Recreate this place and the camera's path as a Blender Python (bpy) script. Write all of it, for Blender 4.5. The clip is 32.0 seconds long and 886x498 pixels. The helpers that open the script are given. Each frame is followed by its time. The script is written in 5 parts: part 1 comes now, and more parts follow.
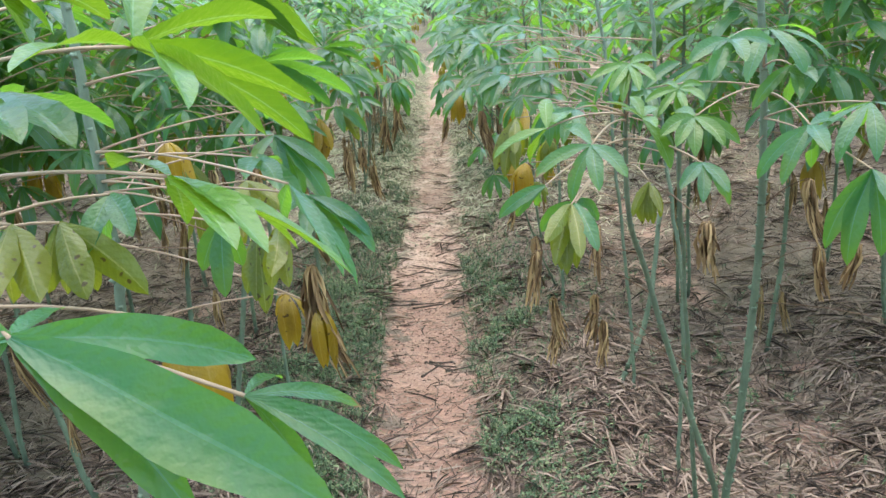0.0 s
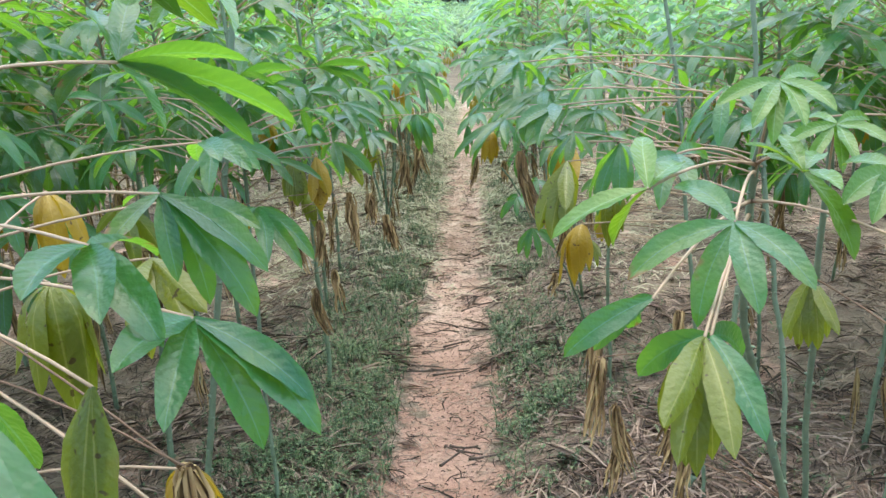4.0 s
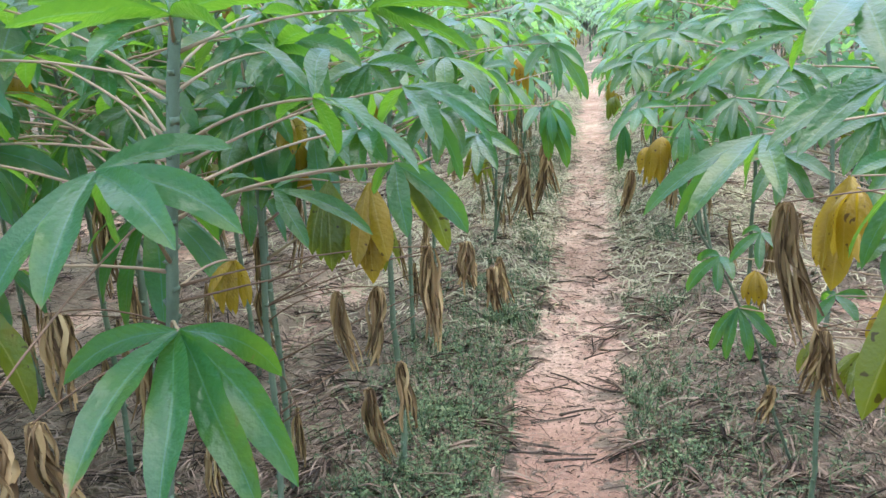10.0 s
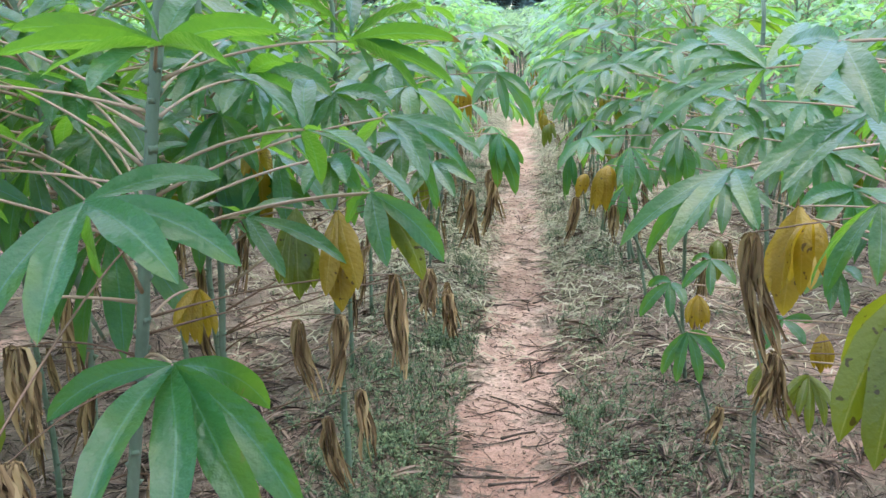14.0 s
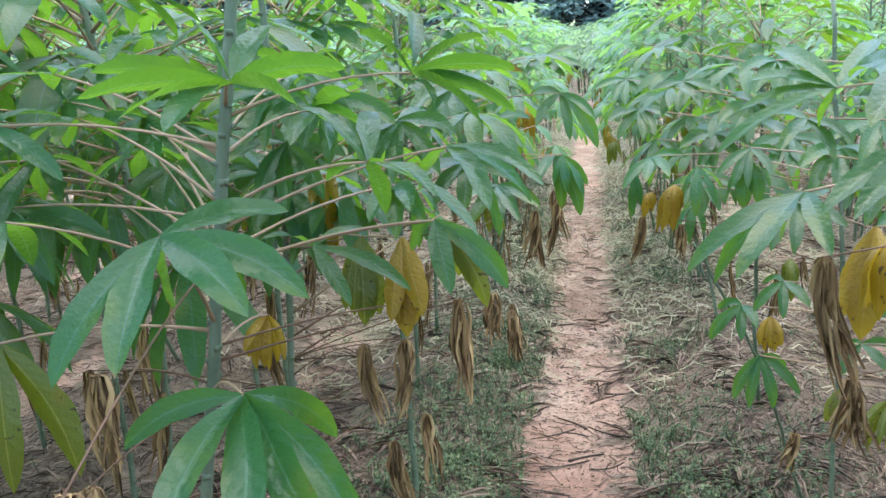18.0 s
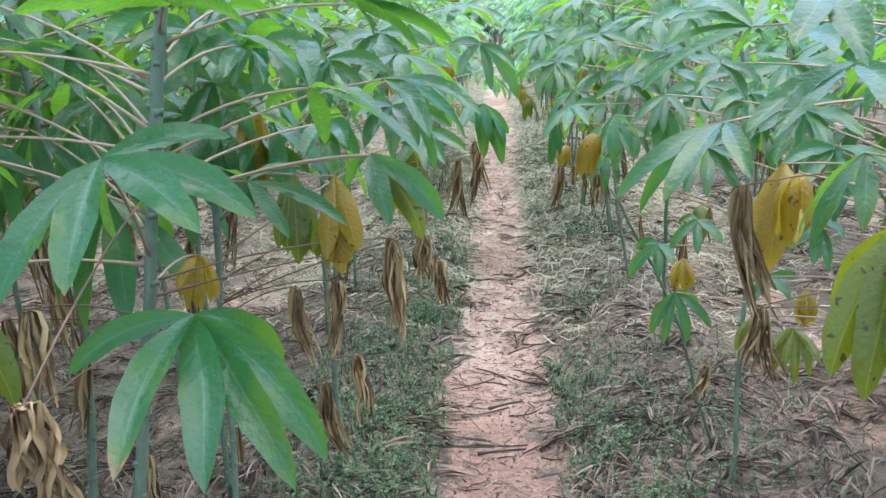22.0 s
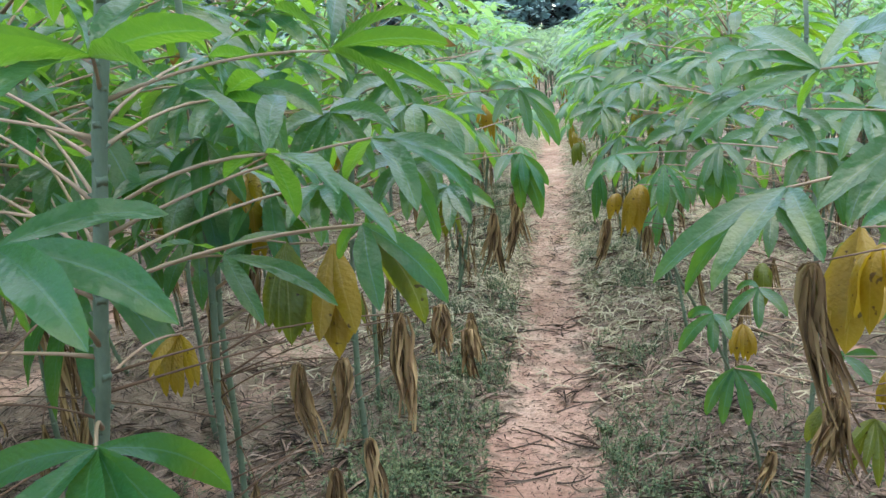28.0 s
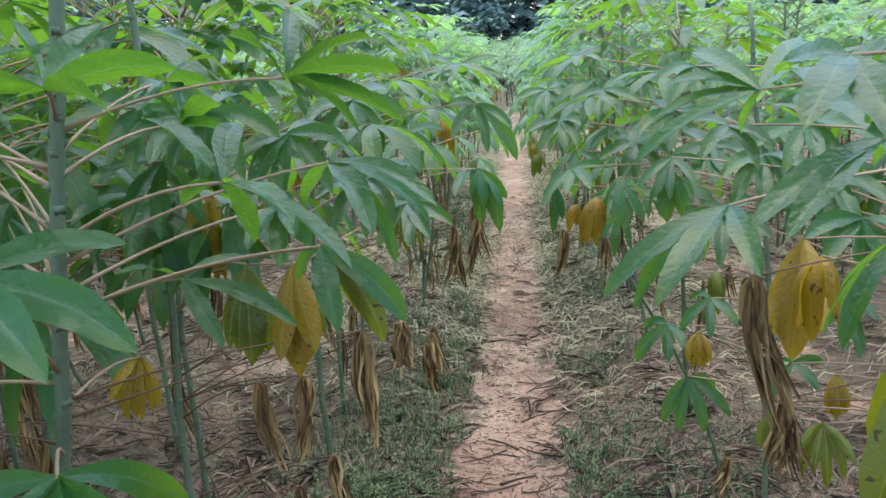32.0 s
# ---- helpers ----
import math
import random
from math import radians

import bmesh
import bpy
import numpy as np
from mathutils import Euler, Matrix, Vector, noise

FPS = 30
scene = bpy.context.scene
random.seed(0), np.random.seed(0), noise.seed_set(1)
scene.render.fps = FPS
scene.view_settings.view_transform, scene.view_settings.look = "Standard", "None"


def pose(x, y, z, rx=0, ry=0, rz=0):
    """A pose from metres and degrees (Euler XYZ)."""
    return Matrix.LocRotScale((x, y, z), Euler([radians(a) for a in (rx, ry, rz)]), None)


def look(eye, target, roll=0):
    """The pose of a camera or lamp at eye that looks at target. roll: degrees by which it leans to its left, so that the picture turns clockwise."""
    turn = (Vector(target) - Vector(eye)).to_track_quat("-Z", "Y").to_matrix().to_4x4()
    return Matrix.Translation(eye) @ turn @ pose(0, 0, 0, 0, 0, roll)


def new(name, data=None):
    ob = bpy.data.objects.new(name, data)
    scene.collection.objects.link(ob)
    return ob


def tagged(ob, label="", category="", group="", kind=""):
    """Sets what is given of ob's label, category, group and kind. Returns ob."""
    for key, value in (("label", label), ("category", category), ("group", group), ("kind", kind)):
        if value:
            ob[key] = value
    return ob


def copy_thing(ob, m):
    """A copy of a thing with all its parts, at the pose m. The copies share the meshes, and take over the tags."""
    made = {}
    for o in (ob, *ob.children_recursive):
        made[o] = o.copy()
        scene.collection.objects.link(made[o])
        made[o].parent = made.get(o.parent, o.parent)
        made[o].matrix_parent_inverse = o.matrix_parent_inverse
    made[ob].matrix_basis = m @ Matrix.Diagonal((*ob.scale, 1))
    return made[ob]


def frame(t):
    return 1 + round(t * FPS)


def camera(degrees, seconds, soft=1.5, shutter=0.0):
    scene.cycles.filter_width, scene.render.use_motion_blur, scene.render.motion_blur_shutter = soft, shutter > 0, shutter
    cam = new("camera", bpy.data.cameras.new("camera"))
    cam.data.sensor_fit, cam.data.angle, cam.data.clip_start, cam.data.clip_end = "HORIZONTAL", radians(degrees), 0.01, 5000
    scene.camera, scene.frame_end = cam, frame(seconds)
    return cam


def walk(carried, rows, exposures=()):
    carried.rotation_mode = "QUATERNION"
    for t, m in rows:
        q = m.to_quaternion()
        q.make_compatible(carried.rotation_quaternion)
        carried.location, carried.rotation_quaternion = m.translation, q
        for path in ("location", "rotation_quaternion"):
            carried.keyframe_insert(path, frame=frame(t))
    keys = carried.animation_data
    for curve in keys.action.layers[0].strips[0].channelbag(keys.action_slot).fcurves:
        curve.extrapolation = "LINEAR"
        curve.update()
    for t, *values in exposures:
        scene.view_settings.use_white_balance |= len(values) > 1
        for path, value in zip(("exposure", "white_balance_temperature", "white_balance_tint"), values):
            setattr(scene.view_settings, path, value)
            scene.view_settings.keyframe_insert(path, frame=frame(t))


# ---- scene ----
cam = camera(55.6, 32.0)
PATH = [
    (0, (0.087, 0.368, 1.549), (0.006, 2.504, 0.881), -5.7),
    (0.5, (0.096, 0.362, 1.548), (0.013, 2.495, 0.871), -5.6),
    (1, (0.096, 0.376, 1.531), (-0.009, 2.510, 0.856), -5.8),
    (1.5, (0.090, 0.503, 1.508), (0.048, 2.633, 0.816), -5.9),
    (2, (0.074, 0.580, 1.500), (0.234, 2.707, 0.816), -7.1),
    (2.5, (0.085, 0.661, 1.486), (0.327, 2.780, 0.801), -7.5),
    (3, (0.087, 0.776, 1.486), (0.263, 2.911, 0.830), -7.9),
    (3.5, (0.086, 0.880, 1.482), (0.059, 3.042, 0.894), -5.8),
    (5.5, (0.026, 1.096, 1.441), (-0.290, 3.244, 0.887), -5.8),
    (6, (-0.015, 1.270, 1.427), (-0.398, 3.398, 0.840), -6.2),
    (6.5, (-0.012, 1.439, 1.418), (-0.403, 3.566, 0.836), -6.5),
    (7, (-0.016, 1.558, 1.392), (-0.418, 3.684, 0.812), -6.4),
    (7.5, (-0.066, 1.678, 1.410), (-0.457, 3.805, 0.827), -6.9),
    (8, (-0.074, 1.772, 1.399), (-0.475, 3.899, 0.819), -6.6),
    (8.5, (-0.046, 1.872, 1.412), (-0.441, 4.000, 0.834), -6.5),
    (9, (-0.018, 1.941, 1.402), (-0.404, 4.073, 0.834), -6),
    (9.5, (-0.024, 1.929, 1.385), (-0.430, 4.052, 0.801), -4.6),
    (10, (-0.037, 1.910, 1.399), (-0.472, 4.025, 0.805), -3.6),
    (10.5, (-0.058, 1.895, 1.413), (-0.488, 4.014, 0.828), -2.9),
    (11, (-0.074, 1.898, 1.408), (-0.503, 4.023, 0.842), -2.8),
    (11.5, (-0.085, 1.896, 1.408), (-0.511, 4.023, 0.846), -2.6),
    (12, (-0.093, 1.902, 1.408), (-0.486, 4.035, 0.852), -2.5),
    (12.5, (-0.097, 1.913, 1.407), (-0.484, 4.050, 0.860), -2.4),
    (13, (-0.105, 1.925, 1.408), (-0.445, 4.070, 0.858), -2.4),
    (13.5, (-0.094, 1.912, 1.409), (-0.346, 4.068, 0.857), -1.9),
    (15.5, (-0.094, 1.877, 1.417), (-0.320, 4.043, 0.895), -2.8),
    (16, (-0.085, 1.884, 1.409), (-0.271, 4.056, 0.888), -2.4),
    (16.5, (-0.096, 1.885, 1.409), (-0.291, 4.053, 0.886), -2.7),
    (17, (-0.073, 1.883, 1.427), (-0.267, 4.053, 0.908), -3),
    (17.5, (-0.080, 1.874, 1.434), (-0.363, 4.036, 0.926), -2.6),
    (18, (-0.092, 1.895, 1.422), (-0.500, 4.043, 0.932), -3.9),
    (18.5, (-0.082, 1.902, 1.424), (-0.489, 4.051, 0.942), -3.8),
    (19, (-0.095, 1.893, 1.427), (-0.473, 4.054, 0.980), -3.9),
    (19.5, (-0.100, 1.882, 1.425), (-0.480, 4.044, 0.980), -3.9),
    (20, (-0.112, 1.877, 1.415), (-0.465, 4.035, 0.930), -4.1),
    (20.5, (-0.081, 1.905, 1.388), (-0.304, 4.059, 0.814), -2.5),
    (21, (-0.095, 1.895, 1.399), (-0.246, 4.049, 0.803), -2.3),
    (21.5, (-0.110, 1.875, 1.397), (-0.288, 4.028, 0.801), -2.5),
    (22, (-0.118, 1.864, 1.393), (-0.298, 4.015, 0.796), -3.1),
    (22.5, (-0.113, 1.889, 1.398), (-0.274, 4.042, 0.797), -2.4),
    (23, (-0.097, 1.940, 1.402), (-0.263, 4.094, 0.811), -2.4),
    (23.5, (-0.083, 1.971, 1.394), (-0.309, 4.124, 0.820), -2.7),
    (24, (-0.081, 1.964, 1.397), (-0.382, 4.112, 0.836), -3.2),
    (24.5, (-0.102, 1.920, 1.408), (-0.411, 4.072, 0.870), -3.2),
    (26.5, (-0.122, 1.950, 1.411), (-0.304, 4.120, 0.889), -3.2),
    (27, (-0.113, 2.013, 1.409), (-0.418, 4.173, 0.902), -3.8),
    (27.5, (-0.083, 2.057, 1.411), (-0.412, 4.217, 0.913), -3.9),
    (28, (-0.076, 2.032, 1.394), (-0.405, 4.193, 0.909), -4),
    (28.5, (-0.096, 1.958, 1.398), (-0.402, 4.123, 0.914), -4.5),
    (29, (-0.093, 1.895, 1.400), (-0.326, 4.068, 0.908), -4.7),
    (29.5, (-0.083, 1.864, 1.402), (-0.208, 4.042, 0.899), -4.3),
    (30, (-0.103, 1.869, 1.410), (-0.213, 4.049, 0.907), -4.3),
    (30.5, (-0.109, 1.932, 1.410), (-0.240, 4.113, 0.915), -4.1),
    (31, (-0.103, 1.964, 1.416), (-0.298, 4.144, 0.933), -4.6),
    (31.5, (-0.088, 1.994, 1.406), (-0.321, 4.172, 0.936), -4.7),
    (32, (-0.065, 2.016, 1.407), (-0.299, 4.194, 0.942), -4.5),
]
walk(cam, [(t, look(eye, target, roll)) for t, eye, target, roll in PATH], [(0, 2.33, 7050, 0), (2, 2.31, 6900, 0), (3, 2.32, 6850, 0), (6, 2.51, 7600, 4), (7, 2.47, 7300, 6), (9, 2.43, 6700, 6), (10, 2.49, 6650, 6), (12, 2.39, 6600, 6), (16, 2.37, 6700, 6), (17, 2.2, 6550, 6), (17.8, 2.38, 6650, 6), (18.5, 1.92, 6700, 6), (19, 1.63, 6750, 6), (19.5, 1.86, 6800, 6), (20.2, 2.41, 6950, 6), (21.2, 2.5, 7000, 6), (21.8, 2.46, 6300, 6), (23, 2.47, 6150, 6), (24.5, 2.38, 6300, 6), (27, 2.26, 6500, 6), (28, 2.14, 6850, 6), (29, 2.27, 6950, 6), (30, 2.18, 6800, 6), (31, 1.99, 6700, 6), (32, 1.93, 6850, 6)])

# ---- world, sun and exposure ----
world = bpy.data.worlds.new("overcast_sky")
scene.world = world
world.use_nodes = True
wn = world.node_tree.nodes
sky = wn.new("ShaderNodeTexSky")
sky.sky_type, sky.sun_disc = "NISHITA", False
sky.sun_elevation, sky.sun_rotation = radians(80), radians(22)
sky.dust_density, sky.air_density = 1.5, 1.0
wn["Background"].inputs["Strength"].default_value = 0.15
world.node_tree.links.new(sky.outputs[0], wn["Background"].inputs["Color"])
sun = new("sun", bpy.data.lights.new("sun", "SUN"))
sun.data.energy, sun.data.angle, sun.data.color = 0.95, radians(100), (1.0, 0.98, 0.95)
sun.matrix_world = look((0, 0, 30), (-2, -5, 0))


# ---- materials ----
def material(name):
    m = bpy.data.materials.new(name)
    m.use_nodes = True
    nt = m.node_tree
    return m, nt, nt.nodes["Principled BSDF"], nt.nodes["Material Output"]


def node(nt, kind, **values):
    n = nt.nodes.new("ShaderNode" + kind)
    for key, value in values.items():
        n.inputs[key.replace("_", " ")].default_value = value
    return n


def ramp(nt, source, stops):
    r = nt.nodes.new("ShaderNodeValToRGB")
    e = r.color_ramp.elements
    while len(e) < len(stops):
        e.new(0.5)
    for k, (p, c) in enumerate(stops):
        e[k].position, e[k].color = p, (*c, 1)
    nt.links.new(source, r.inputs[0])
    return r.outputs[0]


def mixed(nt, fac, a, b, blend="MIX"):
    n = nt.nodes.new("ShaderNodeMix")
    n.data_type, n.blend_type = "RGBA", blend
    for key, v in ((0, fac), (6, a), (7, b)):
        if isinstance(v, (int, float)):
            n.inputs[key].default_value = v
        elif isinstance(v, tuple):
            n.inputs[key].default_value = (*v, 1)
        else:
            nt.links.new(v, n.inputs[key])
    return n.outputs[2]


def math_node(nt, op, a, b=None, c=None):
    n = nt.nodes.new("ShaderNodeMath")
    n.operation = op
    for k, v in enumerate((a, b, c)):
        if v is None:
            continue
        if isinstance(v, (int, float)):
            n.inputs[k].default_value = v
        else:
            nt.links.new(v, n.inputs[k])
    return n.outputs[0]


def noise_tex(nt, vector, scale, detail=3.0, rough=0.55):
    n = node(nt, "TexNoise", Scale=scale, Detail=detail, Roughness=rough)
    if vector is not None:
        nt.links.new(vector, n.inputs["Vector"])
    return n.outputs[0]


def bumped(nt, height, strength, distance, bsdf):
    b = node(nt, "Bump", Strength=strength, Distance=distance)
    nt.links.new(height, b.inputs["Height"])
    nt.links.new(b.outputs[0], bsdf.inputs["Normal"])
    return b.outputs[0]


def leaf_material(name, dark, light, through_colour, rib, spots, translucent, rough, per_island=False):
    """A leaf blade: u runs across the lobe, v along it."""
    m, nt, bsdf, out = material(name)
    co = nt.nodes.new("ShaderNodeTexCoord")
    uv = nt.nodes.new("ShaderNodeSeparateXYZ")
    nt.links.new(co.outputs["UV"], uv.inputs[0])
    u, v = uv.outputs[0], uv.outputs[1]
    across = math_node(nt, "ABSOLUTE", math_node(nt, "SUBTRACT", u, 0.5))
    midrib = math_node(nt, "LESS_THAN", across, 0.028)
    side = math_node(nt, "SINE", math_node(nt, "MULTIPLY", math_node(nt, "SUBTRACT", v, math_node(nt, "MULTIPLY", across, 0.28)), 75.0))
    veins = math_node(nt, "GREATER_THAN", side, 0.93)
    geo = nt.nodes.new("ShaderNodeNewGeometry")
    if per_island:
        rnd = geo.outputs["Random Per Island"]
    else:
        rnd = nt.nodes.new("ShaderNodeObjectInfo").outputs["Random"]
    big = noise_tex(nt, geo.outputs["Position"], 9.0)
    fine = noise_tex(nt, geo.outputs["Position"], 120.0, 4.0)
    f = math_node(nt, "ADD", math_node(nt, "MULTIPLY", rnd, 0.55), math_node(nt, "MULTIPLY", big, 0.45))
    base = mixed(nt, f, dark, light)
    base = mixed(nt, math_node(nt, "MULTIPLY", fine, 0.22), base, tuple(0.6 * c for c in dark))
    base = mixed(nt, math_node(nt, "MULTIPLY", veins, 0.06), base, rib)
    base = mixed(nt, math_node(nt, "MULTIPLY", midrib, 0.35), base, rib)
    glow = mixed(nt, math_node(nt, "MULTIPLY", midrib, 0.5), mixed(nt, f, through_colour, tuple(min(1.0, 1.25 * c) for c in through_colour)), rib)
    if spots < 0:
        # blades that yellow from the tips, with a few burnt blotches
        worn = math_node(nt, "ADD", noise_tex(nt, geo.outputs["Position"], 13.0, 3.0), math_node(nt, "MULTIPLY", math_node(nt, "ADD", v, math_node(nt, "MULTIPLY", across, 0.8)), 0.16))
        pale = ramp(nt, worn, [(0.0, (0, 0, 0)), (0.66, (0, 0, 0)), (0.80, (1, 1, 1))])
        burnt = ramp(nt, worn, [(0.0, (0, 0, 0)), (0.83, (0, 0, 0)), (0.86, (1, 1, 1))])
        base = mixed(nt, math_node(nt, "MULTIPLY", pale, 0.45), base, (0.12, 0.19, 0.02))
        base = mixed(nt, burnt, base, (0.28, 0.17, 0.08))
        glow = mixed(nt, burnt, glow, (0.15, 0.08, 0.02))
    if spots > 0:
        sp = noise_tex(nt, geo.outputs["Position"], 95.0, 1.5)
        edge = noise_tex(nt, geo.outputs["Position"], 17.0, 3.0)
        mask = ramp(nt, sp, [(0.0, (0, 0, 0)), (0.67, (0, 0, 0)), (0.71, (1, 1, 1))])
        base = mixed(nt, math_node(nt, "MULTIPLY", mask, 0.8), base, (0.07, 0.035, 0.012))
        glow = mixed(nt, math_node(nt, "MULTIPLY", mask, 0.8), glow, (0.05, 0.02, 0.005))
        mask2 = ramp(nt, edge, [(0.0, (0, 0, 0)), (0.62, (0, 0, 0)), (0.75, (1, 1, 1))])
        base = mixed(nt, math_node(nt, "MULTIPLY", mask2, 0.5), base, (0.30, 0.12, 0.02))
    nt.links.new(base, bsdf.inputs["Base Color"])
    bsdf.inputs["Roughness"].default_value = rough
    bsdf.inputs["Specular IOR Level"].default_value = 0.4
    bsdf.inputs["Coat Weight"].default_value = 0.34
    bsdf.inputs["Coat Roughness"].default_value = 0.12
    height = math_node(nt, "ADD", math_node(nt, "ADD", math_node(nt, "MULTIPLY", side, 0.05), math_node(nt, "MULTIPLY", noise_tex(nt, geo.outputs["Position"], 40.0, 2.0, 0.5), 0.8)), math_node(nt, "MULTIPLY", noise_tex(nt, geo.outputs["Position"], 150.0, 2.0, 0.5), 1.0))
    normal = bumped(nt, height, 0.55, 0.003, bsdf)
    tr = nt.nodes.new("ShaderNodeBsdfTranslucent")
    nt.links.new(glow, tr.inputs["Color"])
    nt.links.new(normal, tr.inputs["Normal"])
    mx = nt.nodes.new("ShaderNodeMixShader")
    mx.inputs[0].default_value = translucent
    nt.links.new(bsdf.outputs[0], mx.inputs[1])
    nt.links.new(tr.outputs[0], mx.inputs[2])
    nt.links.new(mx.outputs[0], out.inputs["Surface"])
    return m


def plain_material(name, dark, light, scale, rough, bump=0.3, distance=0.004, stretch=(1, 1, 1), island=True, third=None):
    m, nt, bsdf, out = material(name)
    co = nt.nodes.new("ShaderNodeTexCoord")
    mp = nt.nodes.new("ShaderNodeMapping")
    mp.inputs["Scale"].default_value = stretch
    nt.links.new(co.outputs["Object"], mp.inputs[0])
    n1 = noise_tex(nt, mp.outputs[0], scale, 5.0, 0.65)
    n2 = noise_tex(nt, mp.outputs[0], scale * 0.17, 2.0)
    f = math_node(nt, "ADD", math_node(nt, "MULTIPLY", n1, 0.5), math_node(nt, "MULTIPLY", n2, 0.5))
    if island:
        geo = nt.nodes.new("ShaderNodeNewGeometry")
        f = math_node(nt, "ADD", math_node(nt, "MULTIPLY", f, 0.5), math_node(nt, "MULTIPLY", geo.outputs["Random Per Island"], 0.6))
    stops = [(0.25, dark), (0.75, light)] if third is None else [(0.30, dark), (0.56, light), (0.86, third)]
    nt.links.new(ramp(nt, f, stops), bsdf.inputs["Base Color"])
    bsdf.inputs["Roughness"].default_value = rough
    bsdf.inputs["Specular IOR Level"].default_value = 0.25
    bumped(nt, n1, bump, distance, bsdf)
    return m


GREEN = leaf_material("green_leaf", (0.010, 0.070, 0.032), (0.028, 0.150, 0.066), (0.16, 0.34, 0.024), (0.16, 0.33, 0.16), -1, 0.48, 0.32)
# Farther greens are lightened and greyed: distance haze put into the leaf colour.
GREEN_HAZED = leaf_material("hazed_leaf_crown", (0.036, 0.135, 0.085), (0.165, 0.365, 0.225), (0.29, 0.52, 0.15), (0.22, 0.40, 0.26), 0, 0.48, 0.28, True)
DISTANT_HAZED = leaf_material("distant_hazed_leaf", (0.07, 0.15, 0.10), (0.24, 0.40, 0.27), (0.30, 0.46, 0.20), (0.22, 0.40, 0.26), 0, 0.46, 0.28, True)
# Lit copy of the green leaf: the lime of backlight is in its colour.
LIME_BACKLIT = leaf_material("lime_backlit_leaf", (0.035, 0.125, 0.014), (0.075, 0.19, 0.02), (0.18, 0.31, 0.014), (0.26, 0.42, 0.16), 0, 0.42, 0.36)
OLIVE = leaf_material("turning_leaf", (0.065, 0.115, 0.012), (0.15, 0.155, 0.012), (0.27, 0.30, 0.015), (0.42, 0.40, 0.10), 1, 0.42, 0.42)
YELLOW = leaf_material("yellow_leaf", (0.20, 0.135, 0.008), (0.37, 0.235, 0.014), (0.44, 0.29, 0.015), (0.50, 0.34, 0.06), 1, 0.42, 0.5)
YELLOW_FAR = leaf_material("yellow_leaf_crown", (0.13, 0.13, 0.010), (0.30, 0.21, 0.016), (0.38, 0.28, 0.02), (0.4, 0.3, 0.06), 0, 0.42, 0.5, True)
DRY = plain_material("dry_leaf", (0.08, 0.046, 0.025), (0.27, 0.17, 0.085), 60, 0.8, 0.5, 0.003, (1, 1, 0.35), True, (0.46, 0.32, 0.165))
STEM = plain_material("stem_bark", (0.07, 0.096, 0.066), (0.215, 0.28, 0.20), 55, 0.65, 0.5, 0.003, (1, 1, 0.4), False)
PETIOLE = plain_material("petiole_skin", (0.22, 0.17, 0.10), (0.43, 0.29, 0.21), 30, 0.45, 0.2, 0.001, (1, 1, 1), False)
PETIOLE_DRY = plain_material("dead_petiole_skin", (0.08, 0.045, 0.03), (0.20, 0.12, 0.08), 40, 0.7, 0.3, 0.001, (1, 1, 1), False)
LITTER = plain_material("dead_straw", (0.022, 0.015, 0.013), (0.165, 0.11, 0.09), 30, 0.75, 0.4, 0.003, (1, 1, 1), True, (0.40, 0.295, 0.245))
PALE_STRAW = plain_material("pale_straw", (0.16, 0.15, 0.09), (0.42, 0.38, 0.27), 30, 0.75, 0.3, 0.003, (1, 1, 1), True, (0.54, 0.48, 0.37))
DARK_STALK = plain_material("dead_stalk_bark", (0.035, 0.028, 0.025), (0.14, 0.10, 0.085), 40, 0.7, 0.4, 0.002, (1, 1, 1), False)
WEED = plain_material("weed_leaf", (0.028, 0.055, 0.028), (0.08, 0.13, 0.065), 25, 0.5, 0.2, 0.002, (1, 1, 1), True, (0.22, 0.26, 0.14))
BARK = plain_material("tree_bark", (0.03, 0.025, 0.02), (0.10, 0.085, 0.07), 6, 0.85, 0.6, 0.05, (1, 1, 0.2), False)
# Forest foliage painted pale and bluish to stand for haze over the distance.
TREE_LEAF_HAZED = leaf_material("hazed_tree_leaf", (0.21, 0.33, 0.34), (0.43, 0.57, 0.57), (0.45, 0.60, 0.58), (0.2, 0.3, 0.28), 0, 0.5, 0.5, True)


